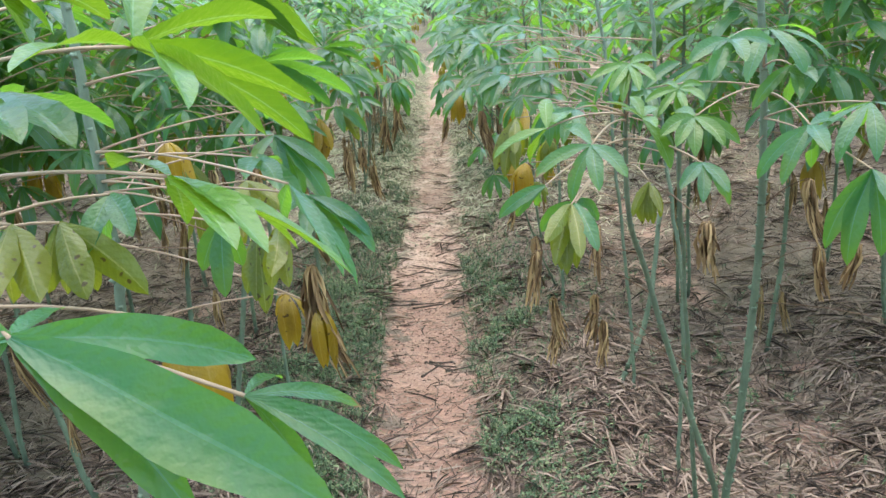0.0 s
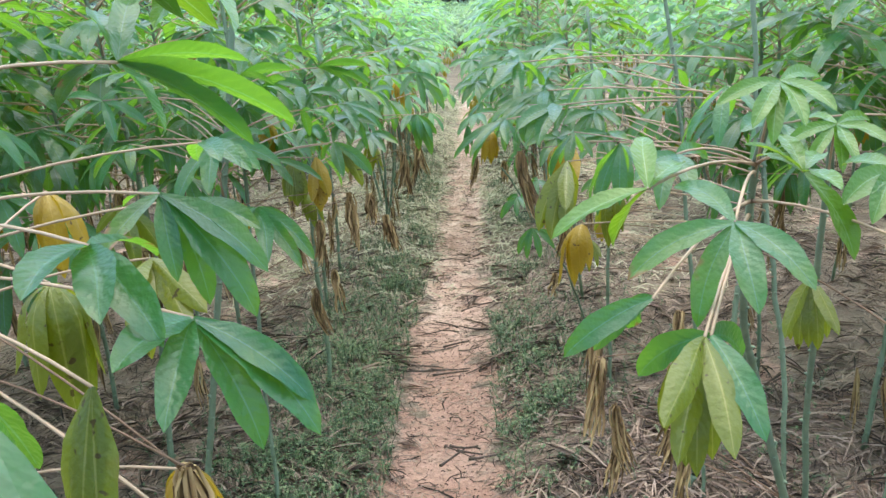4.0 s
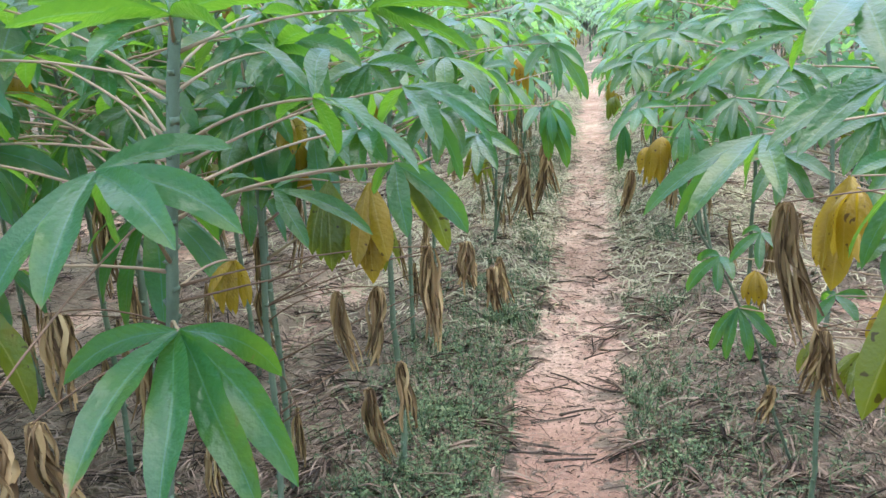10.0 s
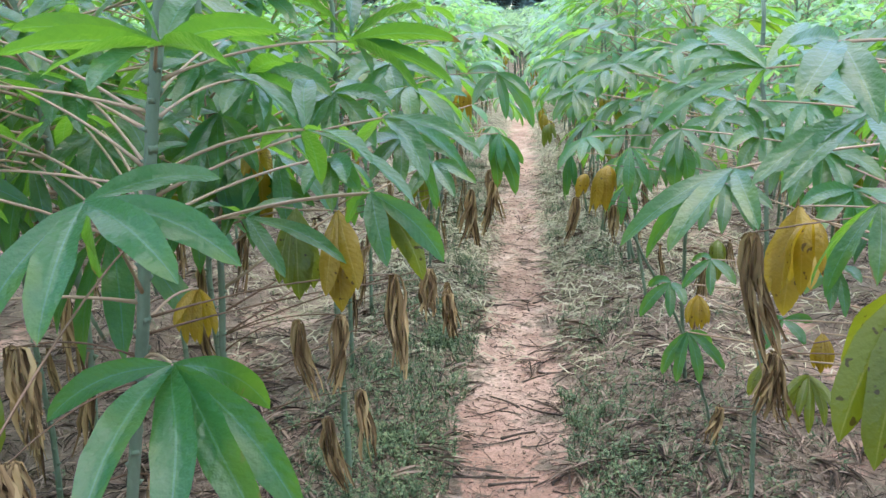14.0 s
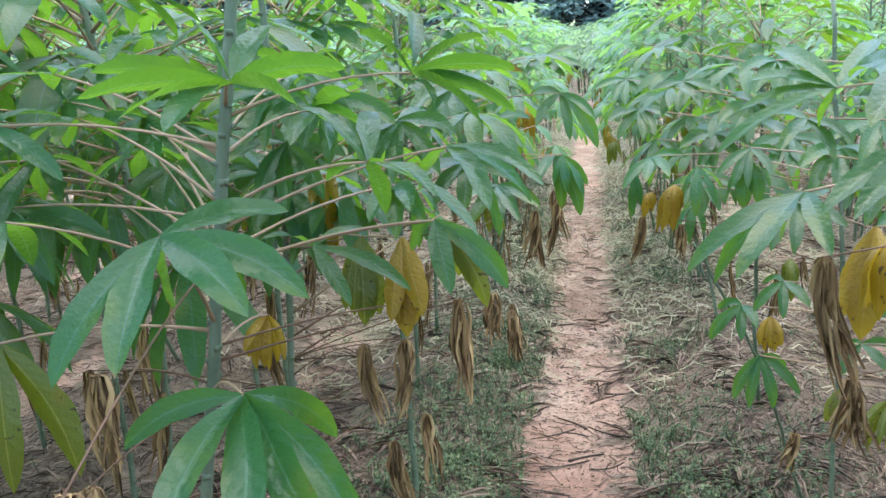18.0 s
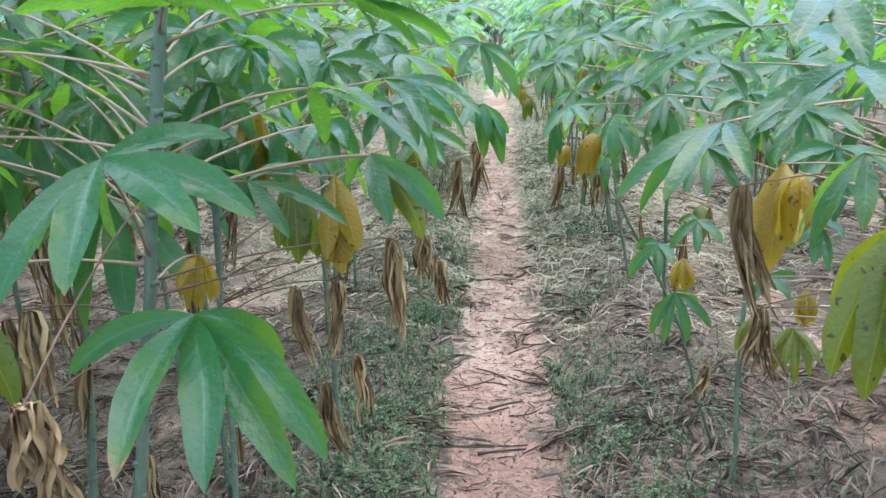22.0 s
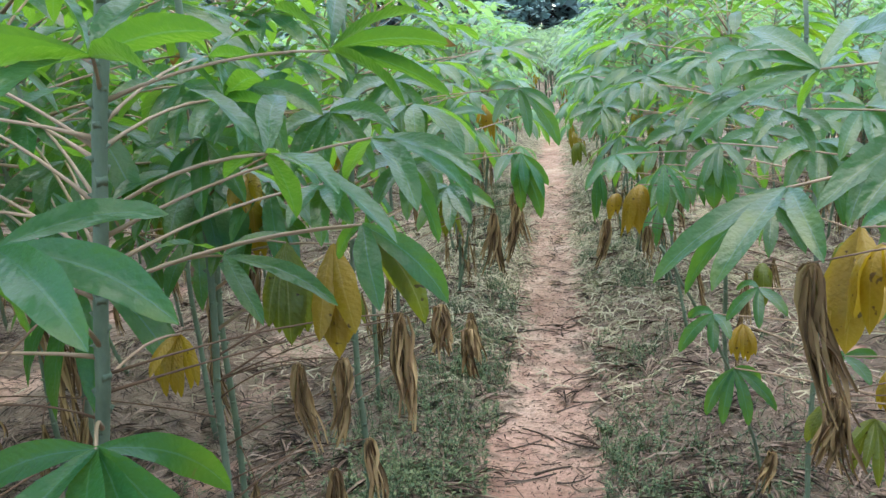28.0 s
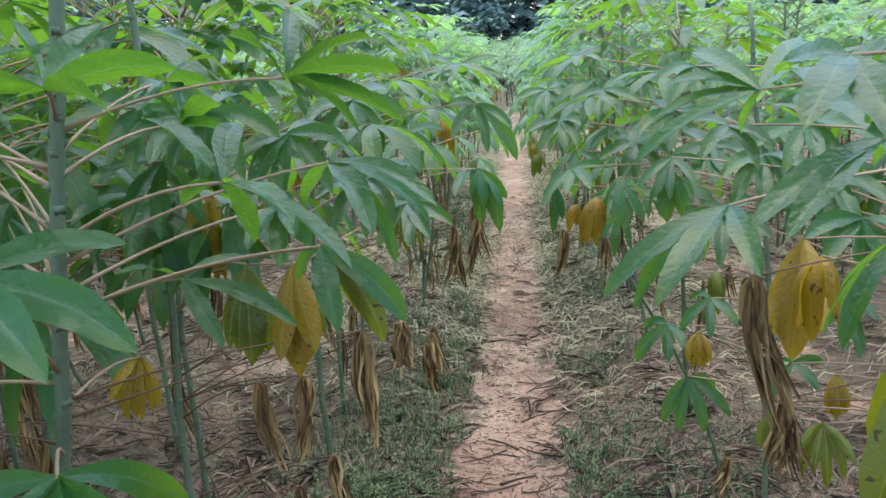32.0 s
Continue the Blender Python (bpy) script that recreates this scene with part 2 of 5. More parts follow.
def soil_material():
    m, nt, bsdf, out = material("soil")
    geo = nt.nodes.new("ShaderNodeNewGeometry")
    p = geo.outputs["Position"]
    sep = nt.nodes.new("ShaderNodeSeparateXYZ")
    nt.links.new(p, sep.inputs[0])
    big = noise_tex(nt, p, 1.3, 4.0)
    mid = noise_tex(nt, p, 9.0, 5.0, 0.65)
    fine = noise_tex(nt, p, 60.0, 7.0, 0.78)
    f = math_node(nt, "ADD", math_node(nt, "MULTIPLY", big, 0.5), math_node(nt, "MULTIPLY", mid, 0.5))
    clay = ramp(nt, f, [(0.32, (0.34, 0.185, 0.145)), (0.48, (0.60, 0.385, 0.32)), (0.66, (0.76, 0.58, 0.50))])
    damp = ramp(nt, noise_tex(nt, p, 5.5, 6.0, 0.7), [(0.46, (0, 0, 0)), (0.62, (1, 1, 1))])
    # Far sheen and haze graded into the clay colour: redder and darker near.
    sheen_loss = ramp(nt, math_node(nt, "ADD", math_node(nt, "MULTIPLY", math_node(nt, "SUBTRACT", 6.3, sep.outputs[1]), 0.22), math_node(nt, "MULTIPLY", math_node(nt, "SUBTRACT", mid, 0.5), 1.6)), [(0.15, (0, 0, 0)), (0.6, (1, 1, 1))])
    clay = mixed(nt, math_node(nt, "MULTIPLY", sheen_loss, 0.56), clay, (0.42, 0.215, 0.16))
    clay = mixed(nt, math_node(nt, "MULTIPLY", damp, 0.45), clay, (0.33, 0.165, 0.125))
    humus = ramp(nt, f, [(0.30, (0.075, 0.056, 0.046)), (0.50, (0.25, 0.19, 0.152)), (0.70, (0.42, 0.325, 0.262))])
    # trodden clay on the path and in bare patches of the other furrows, humus on the ridges
    y = sep.outputs[1]
    bend = math_node(nt, "ADD", math_node(nt, "MULTIPLY", math_node(nt, "MINIMUM", math_node(nt, "MAXIMUM", math_node(nt, "MULTIPLY", math_node(nt, "SUBTRACT", y, 2.5), 0.4), 0.0), 1.0), -0.08),
                     math_node(nt, "MULTIPLY", math_node(nt, "MAXIMUM", math_node(nt, "SUBTRACT", y, 8.0), 0.0), -0.010))
    off = math_node(nt, "SUBTRACT", math_node(nt, "SUBTRACT", sep.outputs[0], bend), -0.105)
    ragged = math_node(nt, "SUBTRACT", noise_tex(nt, p, 4.0, 6.0, 0.65), 0.5)
    trod = math_node(nt, "SUBTRACT", 0.25, math_node(nt, "ABSOLUTE", off))
    frayed = math_node(nt, "MULTIPLY", math_node(nt, "SUBTRACT", noise_tex(nt, p, 14.0, 5.0, 0.7), 0.5), 2.2)
    trod = math_node(nt, "ADD", math_node(nt, "ADD", math_node(nt, "MULTIPLY", trod, 4.5), frayed), math_node(nt, "SUBTRACT", math_node(nt, "MULTIPLY", ragged, 3.6), math_node(nt, "MAXIMUM", math_node(nt, "MULTIPLY", math_node(nt, "SUBTRACT", y, 16.0), 0.3), 0.0)))
    wave = math_node(nt, "COSINE", math_node(nt, "MULTIPLY", off, 2 * math.pi / 1.25))
    bare = math_node(nt, "ADD", math_node(nt, "MULTIPLY", wave, 0.55), math_node(nt, "MULTIPLY", math_node(nt, "SUBTRACT", noise_tex(nt, p, 1.9, 4.0, 0.6), 0.60), 3.2))
    edge = math_node(nt, "MAXIMUM", trod, bare)
    base = mixed(nt, ramp(nt, edge, [(0.22, (0, 0, 0)), (0.42, (1, 1, 1))]), humus, clay)
    crumb = ramp(nt, fine, [(0.36, (1, 1, 1)), (0.56, (0, 0, 0))])
    smudge = ramp(nt, noise_tex(nt, p, 22.0, 6.0, 0.75), [(0.50, (0, 0, 0)), (0.62, (1, 1, 1))])
    base = mixed(nt, math_node(nt, "MULTIPLY", smudge, 0.25), base, (0.17, 0.115, 0.09))
    base = mixed(nt, math_node(nt, "MULTIPLY", crumb, 0.6), base, mixed(nt, 0.6, base, (0.05, 0.032, 0.024)))
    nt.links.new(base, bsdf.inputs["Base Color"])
    bsdf.inputs["Roughness"].default_value = 0.75
    bsdf.inputs["Specular IOR Level"].default_value = 0.3
    bumped(nt, math_node(nt, "ADD", math_node(nt, "MULTIPLY", mid, 1.0), math_node(nt, "MULTIPLY", fine, 0.8)), 0.9, 0.02, bsdf)
    return m


SOIL = soil_material()


# ---- shapes ----
def mesh_from(name, verts, faces, mat, uvs=None, smooth=True):
    me = bpy.data.meshes.new(name)
    me.from_pydata(np.asarray(verts, dtype=float).tolist(), [], faces)
    if uvs is not None:
        layer = me.uv_layers.new(name="UVMap")
        loops = np.empty(len(me.loops), dtype=np.int32)
        me.loops.foreach_get("vertex_index", loops)
        layer.data.foreach_set("uv", np.asarray(uvs, dtype=np.float32)[loops].ravel())
    if smooth:
        me.polygons.foreach_set("use_smooth", [True] * len(me.polygons))
    me.materials.append(mat)
    me.update()
    return me


def part(name, me, parent, place=(0, 0, 0), label=""):
    ob = new(name, me)
    ob.parent = parent
    ob.location = place
    return tagged(ob, label)


class Shape:
    """Collects vertices, faces and uv of one mesh."""

    def __init__(self):
        self.v, self.f, self.uv = [], [], []

    def add(self, v, f, uv=None):
        n = len(self.v)
        self.v.extend(v)
        self.f.extend(tuple(n + k for k in face) for face in f)
        self.uv.extend(uv if uv is not None else [(0.5, 0.5)] * len(v))

    def mesh(self, name, mat, smooth=True):
        return mesh_from(name, self.v, self.f, mat, self.uv, smooth)


def tube(shape, points, radii, sides=6):
    pts = [Vector(p) for p in points]
    v, f = [], []
    for k, p in enumerate(pts):
        d = (pts[min(k + 1, len(pts) - 1)] - pts[max(k - 1, 0)]).normalized()
        a = d.cross(Vector((0.31, 0.17, 0.93)) if abs(d.z) < 0.9 else Vector((1, 0, 0))).normalized()
        b = d.cross(a)
        for s in range(sides):
            w = 2 * math.pi * s / sides
            v.append(tuple(p + (a * math.cos(w) + b * math.sin(w)) * radii[k]))
    for k in range(len(pts) - 1):
        for s in range(sides):
            t = (s + 1) % sides
            f.append((k * sides + s, k * sides + t, (k + 1) * sides + t, (k + 1) * sides + s))
    f.append(tuple(range(sides))[::-1])
    f.append(tuple(range((len(pts) - 1) * sides, len(pts) * sides)))
    shape.add(v, f)


def lobe(shape, origin, azimuth, elevation, bend, length, width, rng, segs=8, cols=5, fold=0.25, wave=0.06, twist=0.0, quick=False, roll=0.0):
    """One finger of a leaf: a pointed blade that leaves the hub at the azimuth and elevation (radians) and bends down."""
    p = np.array(origin, dtype=float)
    v, uv = [], []
    us = np.linspace(-1, 1, cols)
    ph = rng.uniform(0, 6.28)
    drift = rng.uniform(-0.25, 0.25)
    for k in range(segs + 1):
        s = k / segs
        e = max(elevation - bend * (min(1.0, 2.1 * s ** 0.9) if quick else s ** 1.25), -1.66)
        az = azimuth + drift * s
        d = np.array((math.cos(e) * math.cos(az), math.cos(e) * math.sin(az), math.sin(e)))
        tw = roll + twist * s
        side = np.array((math.sin(azimuth), -math.cos(azimuth), 0.0))
        up = np.cross(side, d)
        side, up = side * math.cos(tw) + up * math.sin(tw), up * math.cos(tw) - side * math.sin(tw)
        w = width * (0.10 + 0.90 * math.sin(math.pi * min(1.0, s ** 1.22 * 0.985 + 0.01)) ** 0.95) * (1.0 if s < 0.97 else 0.2)
        for u in us:
            lift = fold * abs(u) * w + wave * w * math.sin(9 * s + ph + 1.7 * u) * abs(u)
            v.append(tuple(p + side * (u * w) + up * lift))
            uv.append((0.5 + 0.5 * u, s))
        p = p + d * (length / segs)
    f = [(k * cols + c, k * cols + c + 1, (k + 1) * cols + c + 1, (k + 1) * cols + c) for k in range(segs) for c in range(cols - 1)]
    shape.add(v, f, uv)


def blade(shape, azimuth, elevation, bend, length, width, facing, rng, fold=0.16):
    """One finger from the hub at the origin, its upper side turned towards facing; it bends down along its length."""
    segs, cols = 12, 7
    p = np.zeros(3)
    v, uv = [], []
    n = np.array(facing, dtype=float)
    ph, wave, hook = rng.uniform(0, 6.28), rng.uniform(0.05, 0.12), rng.uniform(-0.12, 0.12)
    for k in range(segs + 1):
        s = k / segs
        e = elevation - bend * s ** 1.25
        az = azimuth + hook * math.sin(2 * math.pi * s)
        d = np.array((math.cos(e) * math.cos(az), math.cos(e) * math.sin(az), math.sin(e)))
        side = np.cross(d, n)
        side /= np.linalg.norm(side)
        up = np.cross(side, d)
        w = width * (0.07 + 0.93 * math.sin(math.pi * min(1.0, s ** 1.12 * 0.985 + 0.01)) ** 0.75) * (1.0 if s < 0.97 else 0.15)
        for u in np.linspace(-1, 1, cols):
            lift = fold * abs(u) ** 1.3 * w + wave * w * math.sin(11 * s + ph + 1.7 * u) * u * u + 0.05 * w * math.sin(31 * s + 5 * u + ph) * abs(u)
            v.append(tuple(p + side * (u * w * (1 + 0.05 * math.sin(17 * s + ph + u))) + up * lift))
            uv.append((0.5 + 0.5 * u, s))
        p = p + d * (length / segs)
    f = [(k * cols + c, k * cols + c + 1, (k + 1) * cols + c + 1, (k + 1) * cols + c) for k in range(segs) for c in range(cols - 1)]
    shape.add(v, f, uv)


def palm(shape, origin, yaw, n, length, elevation, bend, rng, tilt=-12.0, spread=128.0, width=0.155, segs=8, cols=5, fold=0.22, quick=False, roll=0.0):
    """All fingers of one leaf, fanned about the way its stalk points (degrees)."""
    for k in range(n):
        a = 0.0 if n == 1 else -spread + 2 * spread * k / (n - 1)
        rel = 1.0 - 0.42 * (abs(a) / 140.0) ** 1.6
        ln = length * rel * rng.uniform(0.93, 1.05)
        el = elevation + tilt * math.cos(radians(a)) + rng.uniform(-8, 8)
        lobe(shape, origin, radians(yaw + a + rng.uniform(-5, 5)), radians(el), radians(bend * rng.uniform(0.8, 1.2)), ln, ln * width * rng.uniform(0.9, 1.1), rng, segs, cols, fold, 0.09, rng.uniform(-0.35, 0.35), quick, radians(roll) * math.cos(radians(a)))


def withered(shape, origin, length, rng, strips=12, segs=6, reach=0.013):
    """A dead leaf: shrivelled, rolled strips that hang close together from the hub."""
    o = np.array(origin, dtype=float)
    sway = rng.uniform(-0.2, 0.2), rng.uniform(-0.2, 0.2)
    for k in range(strips):
        az = 2 * math.pi * k / strips + rng.uniform(-0.5, 0.5)
        ln = length * rng.uniform(0.55, 1.08)
        r0 = reach * rng.uniform(0.3, 1.0)
        w = rng.uniform(0.0014, 0.0036)
        ph, kink = rng.uniform(0, 6.28), rng.uniform(0.001, 0.006)
        flare = rng.uniform(-0.6, 1.6)
        v, uv = [], []
        for j in range(segs + 1):
            s = j / segs
            rad = r0 * (math.sin(min(1.0, s * 2.6) * math.pi / 2) + flare * max(0.0, s - 0.55))
            c = o + np.array((math.cos(az) * rad + kink * math.sin(6 * s + ph) + sway[0] * ln * s * s, math.sin(az) * rad + kink * math.cos(5 * s + ph) + sway[1] * ln * s * s, 0.008 * math.sin(min(1, s * 4) * math.pi) - ln * s))
            t = az + 1.57 + 1.6 * math.sin(2.7 * s + ph)
            sd = np.array((math.cos(t), math.sin(t), 0))
            nr = np.array((-math.sin(t), math.cos(t), 0))
            ww = w * (0.4 + 0.8 * math.sin(math.pi * min(1, s * 0.85 + 0.1)))
            v += [tuple(c - sd * ww), tuple(c + nr * ww * 1.1), tuple(c + sd * ww)]
            uv += [(0, s), (0.5, s), (1, s)]
        f = [(j * 3 + c, j * 3 + c + 1, (j + 1) * 3 + c + 1, (j + 1) * 3 + c) for j in range(segs) for c in range(2)]
        shape.add(v, f, uv)


def stalk(shape, a, b, r0=0.0028, r1=0.0018, sag=0.0, sides=6, segs=6):
    a, b = Vector(a), Vector(b)
    pts, rad = [], []
    for k in range(segs + 1):
        s = k / segs
        p = a.lerp(b, s)
        p.z += sag * 4 * s * (1 - s)
        pts.append(p)
        rad.append((r0 * (1.6 if k == 0 else 1.0)) * (1 - s) + r1 * s)
    tube(shape, pts, rad, sides)


def stem_points(base, top, bow=0.0, segs=14, rng=None, bent=0.003):
    base, top = Vector(base), Vector(top)
    pts = []
    for k in range(segs + 1):
        s = k / segs
        p = base.lerp(top, s)
        p.x += bow * 4 * s * (1 - s) + bent * math.sin(9 * s + 40 * base.y) + 0.4 * rng.uniform(-bent, bent)
        p.y += bent * math.cos(7 * s + 30 * base.x) + 0.4 * rng.uniform(-bent, bent)
        pts.append(p)
    return pts


def along(marks, segs, rng):
    """A stem that passes evenly through the marks, with slight kinks."""
    marks = [Vector(p) for p in marks]
    out = []
    for k in range(segs + 1):
        q = k / segs * (len(marks) - 1)
        j = min(int(q), len(marks) - 2)
        p = marks[j].lerp(marks[j + 1], q - j)
        out.append(p + Vector((rng.uniform(-0.003, 0.003), rng.uniform(-0.003, 0.003), 0)))
    for k in range(1, segs):
        out[k] = out[k] * 0.5 + (out[k - 1] + out[k + 1]) * 0.25
    return out


def knobby(shape, pts, r0, r1, rng, sides=8, knobs=True):
    n = len(pts)
    tube(shape, pts, [r0 + (r1 - r0) * k / (n - 1) for k in range(n)], sides)
    if not knobs:
        return
    length = sum((Vector(pts[k + 1]) - Vector(pts[k])).length for k in range(n - 1))
    count = int(length / 0.024)
    for k in range(count):
        s = (k + 0.5) / count
        q = s * (n - 1)
        j = min(int(q), n - 2)
        p = Vector(pts[j]).lerp(Vector(pts[j + 1]), q - j)
        r = r0 + (r1 - r0) * s
        az = 2.4 * k + rng.uniform(-0.3, 0.3)
        d = Vector((math.cos(az), math.sin(az), 0.25))
        side = Vector((-math.sin(az), math.cos(az), 0))
        a = p + d * r * 0.7
        tip = p + d * r * rng.uniform(1.35, 1.9)
        h = r * rng.uniform(0.4, 0.75)
        v = [a + side * h - Vector((0, 0, h)), a - side * h - Vector((0, 0, h)), a - side * h + Vector((0, 0, h)), a + side * h + Vector((0, 0, h)), tip + side * h * 0.6, tip - side * h * 0.6]
        shape.add([tuple(q) for q in v], [(0, 1, 5, 4), (2, 3, 4, 5), (1, 2, 5), (3, 0, 4), (0, 3, 2, 1)])


def on_line(pts, z):
    """The point of a stem at the height z."""
    for a, b in zip(pts, pts[1:]):
        if min(a[2], b[2]) <= z <= max(a[2], b[2]):
            s = (z - a[2]) / (b[2] - a[2])
            return Vector(a).lerp(Vector(b), s)
    return Vector(pts[-1]) if z > pts[-1][2] else Vector(pts[0])


# ---- ground ----
def path_x(y):
    """The middle of the trodden path."""
    return -0.105 - 0.08 * np.clip((y - 2.5) / 2.5, 0.0, 1.0) - 0.010 * np.maximum(0.0, y - 8.0) - 0.02 * np.maximum(0.0, y - 15.0) ** 1.5 + 0.02 * np.sin(1.3 * y)


def rough(x, y, f, seed=0.0):
    """Smooth random relief between about -1 and 1; f: waves per metre."""
    k = 2 * math.pi * f
    a = np.sin(k * (0.83 * x + 0.41 * y) + 1.3 + seed) + np.sin(k * (-0.37 * x + 0.95 * y) * 1.31 + 4.1 + 2 * seed)
    b = np.sin(k * (0.61 * x - 0.79 * y) * 1.73 + 0.7 * a + seed) + np.sin(k * (0.97 * x + 0.13 * y) * 0.77 + 2.2 - seed)
    return 0.27 * (a + b)


def ridge(x, y):
    """0 in the furrows, 1 on the ridges."""
    return 0.5 - 0.5 * np.cos(2 * math.pi * (x - path_x(y)) / 1.25)


def ground_z(x, y):
    near = np.clip(1.0 - (np.hypot(x, y - 6) - 25) / 30, 0.0, 1.0)
    z = near * (0.085 * ridge(x, y) ** 1.3 + 0.016 * rough(x, y, 0.45) + 0.008 * rough(x, y, 1.4, 2.0))
    return z + 0.012 * np.clip(y - 9, 0, 51)


def build_ground():
    xs = np.concatenate([-np.geomspace(400, 5, 24), np.arange(-4.8, 4.81, 0.07), np.geomspace(5, 400, 24)])
    ys = np.concatenate([-np.geomspace(300, 1.5, 18), np.arange(-1.2, 12.0, 0.07), np.geomspace(12.1, 700, 46)])
    gx, gy = np.meshgrid(xs, ys)
    v = np.stack([gx, gy, ground_z(gx, gy)], -1).reshape(-1, 3)
    n = len(xs)
    f = [(r * n + c, r * n + c + 1, (r + 1) * n + c + 1, (r + 1) * n + c) for r in range(len(ys) - 1) for c in range(n - 1)]
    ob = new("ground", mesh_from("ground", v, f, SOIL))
    tagged(ob, "reddish clay soil of a cassava field with a trodden path", "ground", kind="structure")


build_ground()


# ---- cassava plants ----
class Plant:
    """A plant with its own stems and leaves."""

    def __init__(self, label, seed):
        self.rng = random.Random(seed)
        self.root = tagged(new("cassava_plant"), label, "plant", "cassava plants")
        self.base = None
        self.lines = []

    def stem(self, foot, top, bow, r0, r1):
        if self.base is None:
            self.base = Vector((foot[0], foot[1], ground_z(foot[0], foot[1]) - 0.02))
            self.root.location = self.base
        pts = along([foot, *bow, top], 26, self.rng) if isinstance(bow, tuple) else stem_points(foot, top, bow, 22, self.rng, 0.009)
        self.lines.append(pts)
        sh = Shape()
        knobby(sh, [p - self.base for p in pts], r0, r1, self.rng)
        part("stem", sh.mesh("stem", STEM), self.root)
        if not self.lines[1:] and pts[-1].z > 1.95:
            high_crown(self.root, self.base, pts, 1.54, 14, self.rng)

    def leaf(self, kind, stem, height, hub, length, elev, bend, n, *turn):
        add_leaf(self.root, self.base, kind, on_line(self.lines[stem], height), hub, length, elev, bend, n, self.rng, *turn)

    def fan(self, kind, stem, height, hub, facing, bend, width, *fingers):
        """A leaf by its fingers: (azimuth, elevation, length) each; facing: which way its upper side looks."""
        hub = Vector(hub)
        sh = Shape()
        for az, el, ln in fingers:
            blade(sh, radians(az), radians(el), radians(bend), ln, ln * width * self.rng.uniform(0.92, 1.08), facing, self.rng, 0.30 if kind in "gl" else -0.35)
        ob = part(NAMES[kind], sh.mesh(NAMES[kind], LEAVES[kind]), self.root, hub - self.base, LABELS[kind])
        sh = Shape()
        stalk(sh, on_line(self.lines[stem], height) - hub, (0, 0, 0), 0.0019, 0.0014, 0.012)
        part("petiole", sh.mesh("petiole", PETIOLE), ob)


LEAVES = {"g": GREEN, "l": LIME_BACKLIT, "o": OLIVE, "y": YELLOW, "d": DRY}
NAMES = {"g": "leaf", "l": "young_leaf", "o": "turning_leaf", "y": "yellow_leaf", "d": "dry_leaf"}
LABELS = {"g": "", "l": "green leaf with a backlit lime glow in its colour", "o": "drooping leaf turning yellow", "y": "spotted yellow drooping leaf", "d": "withered brown hanging leaf"}


def high_crown(root, base, pts, low, count, rng):
    """The upper leaves of a tall plant, close above the eye."""
    for k in range(count):
        a = on_line(pts, low + (pts[-1].z - low) * k / count)
        az = 2.4 * k + rng.uniform(-0.4, 0.4)
        reach = rng.uniform(0.16, 0.34)
        hub = a + Vector((reach * math.cos(az), reach * math.sin(az), rng.uniform(0.06, 0.12)))
        add_leaf(root, base, "g", a, hub, rng.uniform(0.14, 0.19), 5, 48, rng.choice((6, 7)), rng, None, 0.0, True)


def add_leaf(root, base, kind, a, hub, length, elev, bend, n, rng, yaw=None, roll=0.0, light=False):
    hub = Vector(hub)
    way = hub - a
    if yaw is None:
        yaw = math.degrees(math.atan2(way.y, way.x))
    sh = Shape()
    mat = LEAVES[kind]
    segs, cols = (6, 3) if light else (9, 5)
    if kind == "d":
        withered(sh, (0, 0, 0), length, rng, n + 7 if light else 2 * n + 6, 4 if light else 7)
    else:
        hang = kind in "oy"
        palm(sh, (0, 0, 0), yaw, n + 2 if hang and n > 4 else n, length, -24 if hang and n > 3 else elev, 66 if hang and n > 3 else bend, rng, tilt=-4.0 if hang else -12.0, spread=(150.0 if n > 4 else 60.0 if n > 3 else 26.0) if hang else 112.0, width=(0.118 if n > 4 else 0.095) if hang else 0.16 if length < 0.11 else 0.098 if n > 7 else 0.112, segs=segs, cols=cols, fold=-0.35 if hang else 0.18, quick=hang, roll=roll)
    if light:
        blade = len(sh.f)
        stalk(sh, a - hub, (0, 0, 0), 0.0022, 0.0016, 0.012, 4, 4)
        me = sh.mesh(NAMES[kind], mat)
        me.materials.append(PETIOLE_DRY if kind == "d" else PETIOLE)
        me.polygons.foreach_set("material_index", [int(k >= blade) for k in range(len(sh.f))])
        part(NAMES[kind], me, root, hub - base, LABELS[kind])
        return
    ob = part(NAMES[kind], sh.mesh(NAMES[kind], mat), root, hub - base, LABELS[kind])
    sh = Shape()
    thin = 0.65 if kind == "d" else 1.0
    stalk(sh, a - hub, (0, 0, 0), 0.0019 * thin, 0.0014 * thin, 0.012)
    part("petiole", sh.mesh("petiole", PETIOLE_DRY if kind == "d" else PETIOLE), ob)


# kinds: g green, l green tinted backlit lime, o turning, y yellow, d dry
tall_plant = Plant("tall cassava plant with long pinkish leaf stalks beside the path", 1)
tall_plant.stem((-0.808, 2.899, 0), (-0.307, 2.64, 2.12), ((-0.706, 2.844, 0.409), (-0.604, 2.79, 0.818), (-0.528, 2.75, 1.119), (-0.474, 2.71, 1.313), (-0.45, 2.7, 1.428), (-0.379, 2.67, 1.774)), 0.009, 0.0055)
tall_plant.leaf("d", 0, 1.23, (-0.414, 2.308, 1.18), 0.07, 0, 0, 8)
tall_plant.leaf("g", 0, 1.2, (-0.647, 2.597, 1.299), 0.141, -10, 50, 6, 180)
tall_plant.leaf("g", 0, 1.29, (-0.673, 2.773, 1.386), 0.133, 5, 45, 7, 170)
tall_plant.leaf("g", 0, 1.24, (-0.673, 2.918, 1.335), 0.124, -5, 50, 6, 150)
